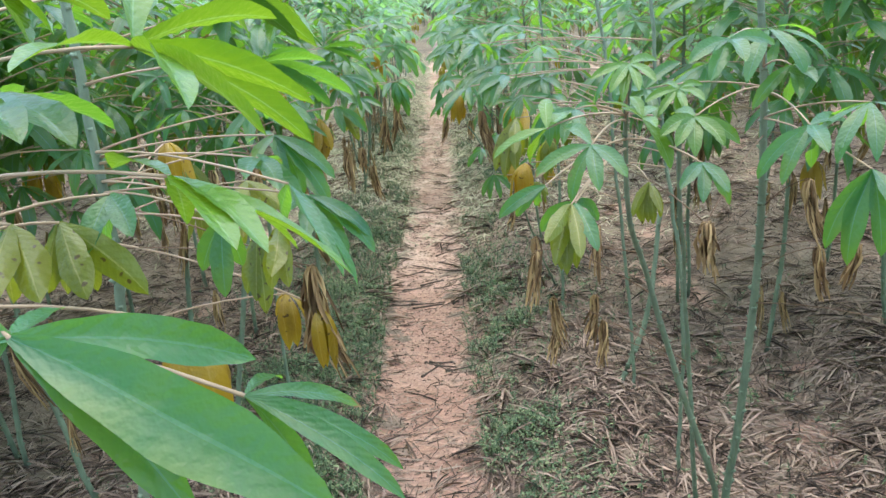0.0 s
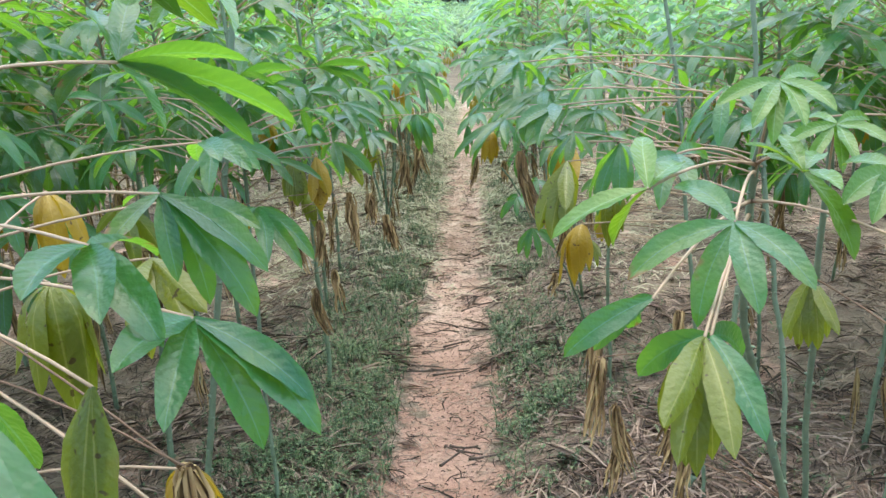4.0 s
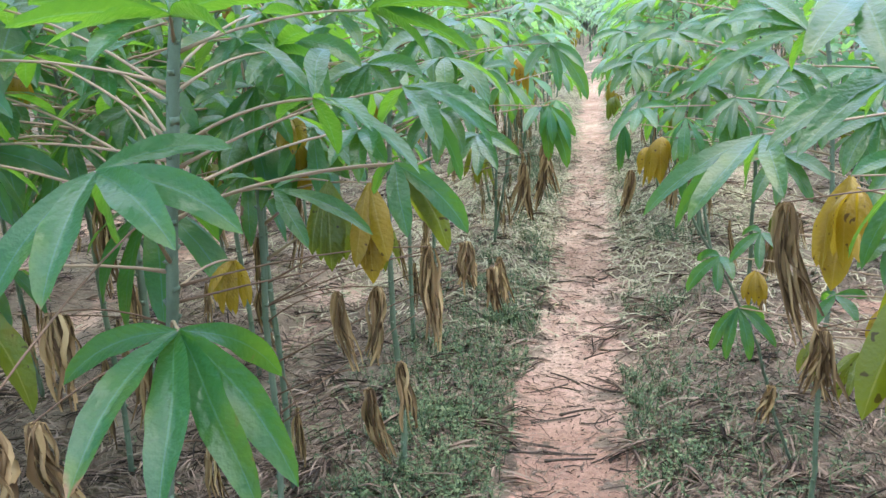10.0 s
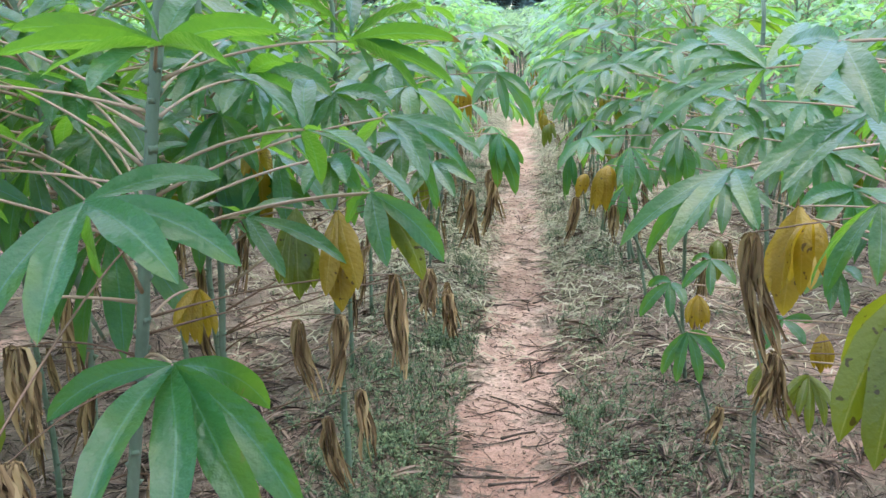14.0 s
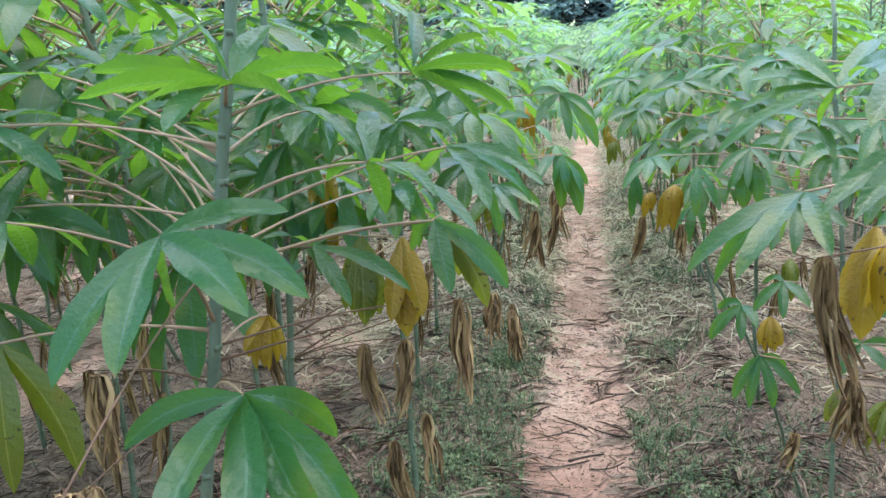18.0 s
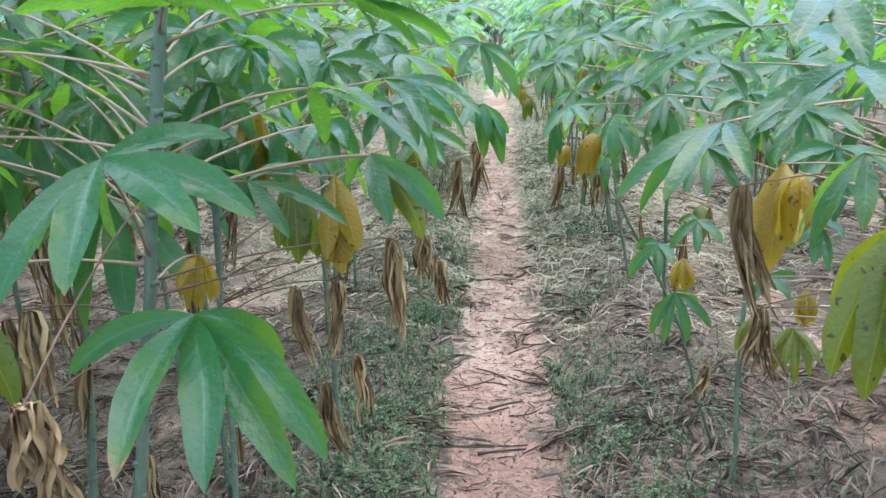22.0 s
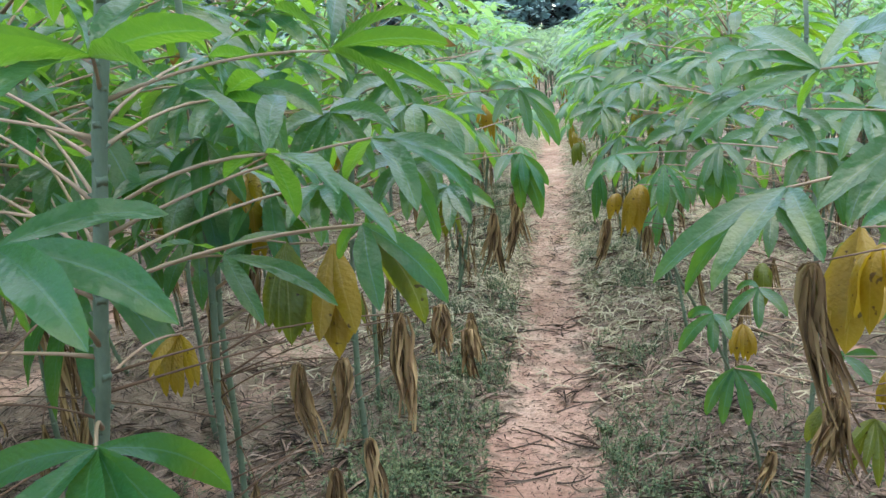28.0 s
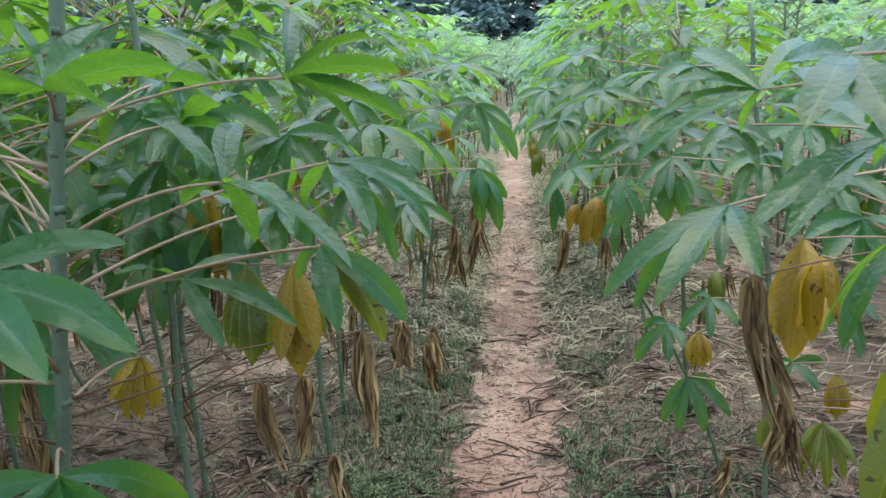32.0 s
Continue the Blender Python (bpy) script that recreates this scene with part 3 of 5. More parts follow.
tall_plant.leaf("g", 0, 1.24, (-0.744, 2.799, 1.342), 0.133, -15, 45, 6, 200)
tall_plant.leaf("g", 0, 1.19, (-0.694, 2.848, 1.286), 0.124, -35, 40, 6, -120)
tall_plant.leaf("g", 0, 1.34, (-0.665, 2.735, 1.435), 0.133, 10, 40, 6, 190)
tall_plant.leaf("g", 0, 1.17, (-0.719, 2.997, 1.274), 0.108, -50, 35, 5, -90)
tall_plant.leaf("d", 0, 1.07, (-0.623, 2.66, 1.12), 0.1, 0, 0, 7)
tall_plant.leaf("d", 0, 1.04, (-0.541, 2.505, 1.074), 0.1, 0, 0, 8)
tall_plant.fan("g", 0, 1.06, (-0.375, 2.486, 1.171), (0, -0.8, 0.6), 45, 0.092, (177, -6, 0.132), (-90, 0, 0.175), (-71, -7, 0.175), (-44, -18, 0.175), (-30, -17, 0.167), (65, -20, 0.132))
tall_plant.fan("g", 0, 1.15, (-0.453, 2.530, 1.293), (0, -0.7, 0.7), 38, 0.116, (-124, -28, 0.147), (-82, -18, 0.145), (-37, -3, 0.145), (-8, -5, 0.145), (47, 17, 0.123), (117, -32, 0.116))
tall_plant.fan("g", 0, 1.39, (-0.404, 2.600, 1.414), (0, 0.75, 0.65), 25, 0.102, (-128, 9, 0.134), (-106, 2, 0.134), (-179, 18, 0.134), (127, 37, 0.134), (91, 34, 0.134), (-24, 13, 0.134), (-90, -3, 0.134), (-45, 2, 0.134))
tall_plant.fan("g", 0, 1.38, (-0.285, 2.800, 1.411), (0.05, 0.75, 0.65), 30, 0.088, (98, 44, 0.135), (59, 27, 0.135), (-22, 10, 0.135), (-23, -8, 0.135), (-47, -10, 0.135), (-67, -6, 0.108), (130, 33, 0.135))
tall_plant.fan("g", 0, 1.28, (-0.297, 2.640, 1.336), (0.2, 0.1, 1), 34, 0.102, (140, 36, 0.135), (101, 34, 0.115), (97, -24, 0.108), (-27, -14, 0.135), (-49, 4, 0.121), (135, -2, 0.094))
tall_plant.fan("g", 0, 1.26, (-0.252, 2.800, 1.330), (0.3, -0.5, 0.8), 45, 0.088, (-63, -4, 0.141), (-35, 3, 0.141), (42, -17, 0.141), (51, -39, 0.141), (123, -14, 0.113))
tall_plant.fan("g", 0, 1.21, (-0.282, 2.850, 1.239), (0, -0.8, 0.6), 40, 0.129, (-69, -23, 0.111), (-7, -28, 0.121), (139, -25, 0.067))
tall_plant.fan("o", 0, 1.21, (-0.283, 2.870, 1.234), (0, -0.8, 0.6), 40, 0.116, (-19, -43, 0.122), (-19, -45, 0.095), (68, -45, 0.093))
tall_plant.fan("g", 0, 1.20, (-0.434, 2.850, 1.212), (0, -0.5, 0.85), 35, 0.088, (-49, -14, 0.116), (6, -14, 0.134), (-104, 31, 0.104), (64, 14, 0.104))
tall_plant.fan("g", 0, 1.29, (-0.635, 2.850, 1.378), (0, -0.8, 0.6), 40, 0.116, (-41, -5, 0.116), (-71, -4, 0.116), (-56, -12, 0.116), (151, 7, 0.116), (86, 18, 0.116))
tall_plant.fan("g", 0, 1.25, (-0.626, 2.900, 1.315), (0, -0.8, 0.6), 40, 0.129, (-104, -7, 0.107), (-75, -9, 0.107), (148, -4, 0.107), (-45, -4, 0.107))
tall_plant.fan("g", 0, 1.34, (-0.452, 2.950, 1.369), (0.05, 0.75, 0.65), 35, 0.102, (138, 36, 0.125), (-49, 24, 0.125), (-40, 5, 0.125), (-64, -6, 0.125), (-86, -1, 0.125))
tall_plant.fan("g", 0, 1.36, (-0.485, 3.000, 1.419), (0.05, 0.75, 0.65), 35, 0.102, (139, 28, 0.116), (78, 27, 0.116), (-37, 4, 0.116), (-62, -8, 0.116), (-85, -1, 0.116))
tall_plant.fan("g", 0, 1.41, (-0.670, 2.850, 1.442), (0, -0.25, 1), 35, 0.095, (154, 23, 0.125), (-82, 1, 0.125), (-58, -10, 0.125), (-34, 3, 0.125), (102, 32, 0.125))
tall_plant.fan("g", 0, 1.33, (-0.833, 3.000, 1.400), (0, -0.8, 0.6), 35, 0.102, (154, 25, 0.125), (-75, -3, 0.125), (-56, -14, 0.125), (-30, 1, 0.125), (107, 27, 0.125))
tall_plant.fan("g", 0, 1.23, (-0.357, 2.980, 1.264), (0, -0.8, 0.6), 40, 0.109, (-95, 1, 0.116), (-78, -12, 0.116), (-59, -1, 0.116), (-68, 7, 0.116))
tall_plant.fan("y", 0, 1.11, (-0.546, 2.950, 1.094), (0, -1, 0.25), 75, 0.093, (-101, 4, 0.077), (-156, -32, 0.071), (-110, -34, 0.082), (-96, -38, 0.078), (-77, -41, 0.082), (-52, -41, 0.073), (-48, -19, 0.077))
tall_plant.leaf("d", 0, 1.12, (-0.294, 3.050, 1.083), 0.14, 0, 0, 11)
tall_plant.leaf("d", 0, 1.10, (-0.280, 3.300, 1.003), 0.06, 0, 0, 5)
tall_plant.fan("g", 0, 1.27, (-0.778, 2.755, 1.287), (0, -0.7, 0.7), 40, 0.102, (-115, -56, 0.137), (-15, -35, 0.116), (-103, 6, 0.116), (25, -7, 0.131), (-42, -10, 0.116))
tall_plant.fan("g", 0, 1.35, (-0.734, 2.700, 1.384), (0, -0.6, 0.8), 40, 0.102, (-122, -13, 0.116), (-57, -32, 0.116), (-10, -15, 0.116), (155, 20, 0.116), (81, 17, 0.116))
tall_plant.fan("o", 0, 1.14, (-0.683, 2.600, 1.176), (0, -0.9, 0.4), 35, 0.116, (-119, -44, 0.123), (-65, -59, 0.151), (-6, -49, 0.159), (180, -25, 0.093), (82, -50, 0.116))
yellowing_plant = Plant("cassava plant with yellowing lower leaves", 2)
yellowing_plant.stem((-0.66, 3.2, 0), (-0.58, 3.13, 2.05), 0.02, 0.0065, 0.005)
yellowing_plant.leaf("d", 0, 0.95, (-0.263, 3.188, 1.051), 0.08, 0, 0, 7)
yellowing_plant.leaf("d", 0, 0.84, (-0.258, 3.422, 0.937), 0.09, 0, 0, 7)
yellowing_plant.leaf("g", 0, 1.15, (-0.465, 3.096, 1.255), 0.124, -20, 45, 6, -50)
yellowing_plant.leaf("g", 0, 1.16, (-0.584, 3.127, 1.262), 0.133, -15, 45, 6, -70)
yellowing_plant.leaf("y", 0, 1.15, (-0.515, 3.139, 1.254), 0.13, -24, 70, 5, -60)
yellowing_plant.leaf("g", 0, 1.24, (-0.284, 3.208, 1.34), 0.133, -8, 50, 7, 0)
yellowing_plant.leaf("g", 0, 1.19, (-0.764, 3.15, 1.286), 0.124, -40, 40, 6, -90)
yellowing_plant.leaf("g", 0, 1.19, (-0.722, 3.318, 1.291), 0.133, -10, 45, 6, -90)
yellowing_plant.fan("o", 0, 1.14, (-0.417, 3.000, 1.192), (0, -1, 0.25), 30, 0.129, (-121, -55, 0.106), (-104, -59, 0.112), (-82, -61, 0.127), (-63, -61, 0.117), (-44, -60, 0.114))
yellowing_plant.fan("y", 0, 1.13, (-0.359, 3.000, 1.188), (0, -1, 0.25), 30, 0.129, (-94, -41, 0.125), (-95, -60, 0.126), (-79, -60, 0.14), (-61, -60, 0.123), (-62, -35, 0.125))
yellowing_plant.fan("y", 0, 1.22, (-0.499, 3.100, 1.265), (0, -1, 0.25), 70, 0.116, (-88, 4, 0.081), (123, -18, 0.075), (-71, -7, 0.081), (99, -18, 0.075), (-56, 4, 0.081))
yellowing_plant.leaf("d", 0, 0.92, (-0.474, 3.150, 0.980), 0.125, 0, 0, 8)
yellowing_plant.leaf("d", 0, 0.95, (-0.390, 3.100, 1.005), 0.12, 0, 0, 8)
yellowing_plant.leaf("d", 0, 0.72, (-0.450, 3.200, 0.785), 0.15, 0, 0, 8)
yellowing_plant.leaf("d", 0, 0.78, (-0.389, 3.200, 0.837), 0.12, 0, 0, 6)
yellowing_plant.leaf("d", 0, 0.74, (-0.306, 3.900, 0.804), 0.1, 0, 0, 6)
yellowing_plant.leaf("d", 0, 1.18, (-0.509, 3.200, 1.242), 0.08, 0, 0, 8)
yellowing_plant.leaf("d", 0, 0.89, (-0.940, 3.100, 0.954), 0.1, 0, 0, 7)
yellowing_plant.leaf("d", 0, 0.99, (-0.210, 4.200, 1.053), 0.14, 0, 0, 8)
yellowing_plant.leaf("d", 0, 0.95, (-0.257, 4.100, 1.009), 0.14, 0, 0, 7)
yellowing_plant.fan("g", 0, 1.25, (-0.550, 3.100, 1.317), (0, -0.8, 0.6), 36, 0.102, (-108, 9, 0.13), (-97, -22, 0.13), (-75, -32, 0.13), (-42, -24, 0.13), (-28, 6, 0.13), (86, 21, 0.13), (138, 19, 0.13))
yellowing_plant.fan("g", 0, 1.33, (-0.457, 3.050, 1.381), (0, -0.8, 0.6), 36, 0.102, (-120, 1, 0.13), (-95, -14, 0.13), (-78, -27, 0.13), (-51, -26, 0.13), (-30, -3, 0.13), (85, 19, 0.13), (133, 22, 0.13))
yellowing_plant.fan("g", 0, 1.24, (-0.641, 3.200, 1.261), (0, -0.8, 0.6), 36, 0.102, (-108, 6, 0.13), (-109, -25, 0.13), (-79, -32, 0.13), (-50, -14, 0.13), (-12, 4, 0.13), (88, 19, 0.13), (140, 14, 0.13))
yellowing_plant.fan("g", 0, 1.31, (-0.374, 3.100, 1.342), (0, -0.8, 0.6), 36, 0.102, (-112, -2, 0.13), (-101, -16, 0.13), (-85, -24, 0.13), (-48, -20, 0.13), (-40, 6, 0.13), (76, 11, 0.13))
yellowing_plant.fan("g", 0, 1.09, (-0.312, 3.300, 1.250), (0, -0.8, 0.6), 36, 0.102, (-116, 11, 0.13), (-107, -10, 0.13), (-85, -21, 0.13), (-63, -11, 0.13), (-33, 0, 0.13), (65, 17, 0.13), (122, 9, 0.13))
yellowing_plant.fan("g", 0, 1.03, (-0.282, 3.500, 1.180), (0, -0.8, 0.6), 36, 0.102, (-121, 6, 0.13), (-113, -14, 0.13), (-84, -14, 0.13), (-65, -9, 0.13), (-45, 1, 0.13))
yellowing_plant.fan("g", 0, 1.17, (-0.521, 3.150, 1.211), (0, -0.8, 0.6), 36, 0.102, (-122, 1, 0.13), (-100, -19, 0.13), (-78, -31, 0.13), (-39, -21, 0.13), (-29, -1, 0.13))
yellowing_plant.fan("g", 0, 1.23, (-0.569, 3.100, 1.390), (0, -0.8, 0.6), 36, 0.102, (-114, 5, 0.13), (-89, -16, 0.13), (-76, -21, 0.13), (-47, -15, 0.13), (-21, -7, 0.13), (86, 14, 0.13), (142, 20, 0.13))
yellowing_plant.fan("g", 0, 1.25, (-0.326, 3.300, 1.373), (0, -0.8, 0.6), 36, 0.102, (-114, 1, 0.13), (-107, -18, 0.13), (-76, -21, 0.13), (-56, -22, 0.13), (-41, 3, 0.13), (70, 19, 0.13))
forked_plant = Plant("slender forked cassava plant with leaves tinted backlit lime", 3)
forked_plant.stem((0.7, 2.42, 0), (0.38, 1.817, 1.386), ((0.694, 2.369, 0.161), (0.636, 2.301, 0.322), (0.567, 2.252, 0.542), (0.504, 2.204, 0.764), (0.455, 2.14, 0.936), (0.413, 2.057, 1.042), (0.395, 1.985, 1.184), (0.386, 1.908, 1.306)), 0.009, 0.004)
forked_plant.stem((0.715, 2.4, 0), (0.662, 2.036, 1.617), ((0.724, 2.391, 0.162), (0.735, 2.343, 0.331), (0.749, 2.314, 0.558), (0.76, 2.287, 0.795), (0.75, 2.236, 0.953), (0.733, 2.18, 1.1), (0.713, 2.127, 1.257), (0.686, 2.07, 1.399)), 0.012, 0.007)
forked_plant.stem((0.66, 2.45, 0), (0.5, 1.989, 1.317), ((0.642, 2.416, 0.153), (0.622, 2.359, 0.331), (0.607, 2.32, 0.567), (0.584, 2.267, 0.76), (0.564, 2.202, 0.913), (0.539, 2.125, 1.03), (0.517, 2.056, 1.17)), 0.007, 0.004)
forked_plant.leaf("d", 0, 1.17, (0.42, 1.52, 1.19), 0.08, 0, 0, 3)
forked_plant.leaf("g", 1, 1.33, (0.627, 1.87, 1.425), 0.133, -5, 50, 6, -100)
forked_plant.leaf("g", 1, 1.22, (0.694, 1.631, 1.324), 0.133, -15, 45, 6, 190)
forked_plant.leaf("d", 1, 1, (0.792, 2.081, 1.096), 0.14, 0, 0, 8)
forked_plant.leaf("d", 1, 0.83, (0.837, 2.129, 0.927), 0.13, 0, 0, 8)
forked_plant.leaf("d", 1, 0.74, (0.906, 1.885, 0.84), 0.17, 0, 0, 9)
forked_plant.leaf("d", 1, 0.89, (0.829, 1.94, 0.995), 0.1, 0, 0, 8)
forked_plant.leaf("d", 0, 0.65, (0.284, 2.428, 0.747), 0.15, 0, 0, 7)
forked_plant.leaf("d", 0, 0.65, (0.392, 2.42, 0.747), 0.14, 0, 0, 7)
forked_plant.leaf("d", 0, 0.83, (0.245, 2.385, 0.929), 0.14, 0, 0, 6)
forked_plant.fan("g", 0, 1.28, (0.274, 1.600, 1.304), (-0.1, -0.6, 0.8), 40, 0.122, (-179, -10, 0.099), (-142, -43, 0.092), (-92, -20, 0.092), (-63, -8, 0.092), (110, 26, 0.092))
forked_plant.fan("o", 0, 1.22, (0.231, 1.525, 1.237), (0, -1, 0.25), 30, 0.11, (-120, -5, 0.101), (145, -57, 0.094), (-119, -32, 0.101), (-122, -51, 0.097), (-111, -52, 0.103), (-89, -66, 0.094), (-91, -21, 0.101))
forked_plant.fan("g", 0, 1.22, (0.237, 1.530, 1.236), (0, -0.8, 0.6), 35, 0.129, (-76, -20, 0.092), (57, -17, 0.092), (129, -23, 0.092))
forked_plant.fan("g", 0, 1.24, (0.198, 1.550, 1.261), (0, -0.8, 0.6), 35, 0.129, (-172, -15, 0.083), (149, -31, 0.072), (102, -24, 0.072))
forked_plant.fan("l", 0, 1.29, (0.216, 1.660, 1.324), (0, -0.25, 1), 35, 0.136, (-177, -10, 0.095), (119, -37, 0.082), (83, 40, 0.082), (57, 20, 0.082))
forked_plant.fan("l", 1, 1.29, (0.467, 1.750, 1.305), (0, -0.8, 0.6), 40, 0.136, (-144, 4, 0.087), (-127, -8, 0.087), (-105, -22, 0.087), (-69, -11, 0.087), (-18, -18, 0.087), (101, 11, 0.087))
forked_plant.fan("g", 0, 1.24, (0.436, 1.600, 1.262), (0, -0.8, 0.6), 38, 0.129, (-131, -3, 0.077), (-105, -22, 0.077), (-73, -10, 0.077), (-26, -43, 0.077))
forked_plant.fan("o", 0, 1.18, (0.391, 1.750, 1.202), (0, -1, 0.25), 40, 0.104, (-134, -24, 0.073), (-172, -57, 0.068), (-130, -53, 0.074), (-110, -55, 0.07), (-91, -54, 0.073), (-6, -59, 0.068), (-85, -16, 0.073))
forked_plant.fan("l", 0, 1.29, (0.381, 1.750, 1.311), (0, -0.25, 1), 35, 0.136, (-159, 41, 0.077), (92, 35, 0.077), (-85, 11, 0.077), (-44, -44, 0.098), (107, 18, 0.077), (57, 17, 0.077))
forked_plant.fan("g", 0, 1.29, (0.293, 1.900, 1.312), (0, -0.8, 0.6), 40, 0.129, (-134, 5, 0.087), (-118, -20, 0.087), (-91, -7, 0.087), (51, 3, 0.087))
forked_plant.fan("g", 1, 1.28, (0.606, 1.630, 1.298), (-0.2, -0.6, 0.8), 38, 0.116, (170, -32, 0.111), (-144, -34, 0.106), (65, -36, 0.106), (-98, 3, 0.106), (35, 7, 0.106))
forked_plant.fan("g", 1, 1.40, (0.501, 1.680, 1.430), (0, -0.8, 0.6), 38, 0.129, (-127, -18, 0.097), (-146, 0, 0.097), (-94, 0, 0.097), (26, 4, 0.097))
forked_plant.fan("g", 1, 1.33, (0.661, 1.850, 1.361), (0, -0.8, 0.6), 38, 0.109, (-162, -25, 0.106), (-103, -10, 0.106), (75, -35, 0.106), (-89, 5, 0.106))
forked_plant.fan("g", 1, 1.29, (0.442, 2.000, 1.323), (0, -0.8, 0.6), 38, 0.109, (-133, 18, 0.106), (-92, -8, 0.106), (33, 37, 0.106), (-127, -4, 0.106), (54, -3, 0.106))
forked_plant.fan("g", 1, 1.22, (0.640, 1.500, 1.254), (0, -0.8, 0.6), 38, 0.122, (-172, -43, 0.126), (-145, -53, 0.138), (-92, -55, 0.122), (-87, -20, 0.102))
forked_plant.leaf("d", 1, 1.18, (0.418, 1.514, 1.195), 0.07, 0, 0, 7)
forked_plant.leaf("d", 0, 0.95, (0.218, 2.100, 0.984), 0.12, 0, 0, 6)
forked_plant.leaf("d", 2, 0.57, (0.291, 2.450, 0.670), 0.12, 0, 0, 6)
forked_plant.leaf("d", 2, 0.58, (0.407, 2.400, 0.681), 0.13, 0, 0, 6)
forked_plant.fan("l", 0, 1.26, (0.371, 1.790, 1.396), (0, -0.8, 0.6), 36, 0.102, (-154, 3, 0.082), (-128, -13, 0.082), (-114, -29, 0.082), (-90, -13, 0.082), (-69, -4, 0.082), (43, 11, 0.082))
forked_plant.fan("l", 2, 1.23, (0.495, 1.960, 1.323), (0, -0.8, 0.6), 36, 0.102, (-154, 4, 0.082), (-138, -17, 0.082), (-105, -21, 0.082), (-93, -11, 0.082), (-69, 3, 0.082), (41, 11, 0.082), (100, 13, 0.082))
leaning_plant = Plant("cassava plant leaning over the path with broad fresh leaves", 4)
leaning_plant.stem((-0.5, 1.02, 0), (-0.36, 1.06, 1.75), 0, 0.012, 0.008)
leaning_plant.leaf("y", 0, 1.32, (-0.139, 0.969, 1.318), 0.13, -50, 30, 6, -30)
leaning_plant.fan("g", 0, 1.38, (-0.109, 0.690, 1.426), (0.15, -0.75, 0.65), 16, 0.102, (-18, -40, 0.11), (-11, -24, 0.157), (44, -19, 0.122), (97, -3, 0.064), (156, -34, 0.103), (142, -8, 0.129))
leaning_plant.fan("g", 0, 1.31, (-0.057, 0.820, 1.327), (0.1, -0.5, 0.85), 32, 0.068, (-18, -19, 0.116), (6, -23, 0.111), (39, -14, 0.089), (49, -57, 0.111), (86, -6, 0.077))
leaning_plant.fan("l", 0, 1.50, (-0.134, 0.960, 1.529), (0, 0.75, 0.65), 30, 0.105, (-98, 11, 0.139), (103, 39, 0.139), (55, 15, 0.139), (-14, -8, 0.139), (4, -23, 0.14), (-37, -13, 0.139), (-60, -2, 0.139))
leaning_plant.fan("l", 0, 1.42, (-0.098, 0.880, 1.452), (0.3, 0.15, 0.95), 30, 0.095, (-58, 2, 0.125), (-4, -22, 0.131), (54, -27, 0.125), (-50, -1, 0.125), (106, -20, 0.1), (128, 8, 0.125))
leaning_plant.fan("o", 0, 1.38, (-0.245, 0.950, 1.414), (0, -0.8, 0.6), 20, 0.151, (-56, -20, 0.086), (136, -52, 0.08), (-79, -17, 0.086))
leaning_plant.fan("o", 0, 1.36, (-0.260, 1.050, 1.389), (0, -0.8, 0.6), 20, 0.163, (-57, -29, 0.086), (129, -58, 0.08), (145, -48, 0.086), (80, -60, 0.08), (1, -41, 0.095))
leaning_plant.fan("g", 0, 1.37, (-0.234, 1.100, 1.399), (0, -0.8, 0.6), 20, 0.177, (-102, -29, 0.072), (132, -46, 0.072), (-57, -14, 0.072))
leaning_plant.fan("g", 0, 1.47, (-0.239, 0.950, 1.506), (0, 0.1, 1), 30, 0.122, (-41, -2, 0.125), (-55, 2, 0.125), (70, -9, 0.125), (110, 3, 0.125))
leaning_plant.fan("l", 0, 1.54, (-0.238, 1.000, 1.579), (0, 0.75, 0.65), 30, 0.136, (-57, -10, 0.115), (-49, -7, 0.115), (71, -4, 0.115), (83, 6, 0.115))
leaning_plant.fan("l", 0, 1.54, (-0.249, 1.500, 1.590), (0, 0.7, 0.7), 30, 0.102, (-47, -17, 0.154), (8, -24, 0.164), (7, -22, 0.187), (47, -9, 0.154), (-97, -7, 0.154))
leafy_plant = Plant("leafy cassava plant close to the path", 5)
leafy_plant.stem((-0.62, 1.78, 0), (-0.5, 1.72, 1.7), 0, 0.012, 0.008)
leafy_plant.leaf("d", 0, 1.17, (-0.128, 1.409, 1.217), 0.16, 0, 0, 9)
leafy_plant.leaf("y", 0, 1.18, (-0.128, 1.412, 1.16), 0.1, -24, 70, 3, -60)
leafy_plant.leaf("y", 0, 1.02, (-0.209, 1.585, 1.119), 0.1, -30, 60, 5, -50)
leafy_plant.leaf("y", 0, 1.22, (-0.47, 1.931, 1.32), 0.12, -24, 70, 5, -60)
leafy_plant.leaf("d", 0, 1.25, (-0.134, 1.424, 1.205), 0.12, 0, 0, 9)
leafy_plant.leaf("o", 0, 1.29, (-0.312, 1.62, 1.287), 0.13, -25, 45, 6, -40)
leafy_plant.fan("g", 0, 1.27, (-0.126, 1.460, 1.299), (0.3, -0.45, 0.85), 35, 0.129, (-30, -46, 0.102), (-12, -31, 0.119), (-5, -25, 0.101), (-87, -12, 0.096), (-99, 15, 0.096))
leafy_plant.fan("g", 0, 1.33, (-0.192, 1.600, 1.362), (0.2, -0.5, 0.9), 35, 0.122, (1, -28, 0.111), (-10, -42, 0.131), (-62, -49, 0.077), (-25, -55, 0.102), (138, 1, 0.077), (-117, -15, 0.077))
leafy_plant.fan("g", 0, 1.45, (-0.185, 1.550, 1.470), (0, 0.6, 0.8), 32, 0.116, (23, 8, 0.096), (8, -12, 0.138), (8, -25, 0.115), (-51, -17, 0.096), (99, 45, 0.096), (122, 39, 0.096))
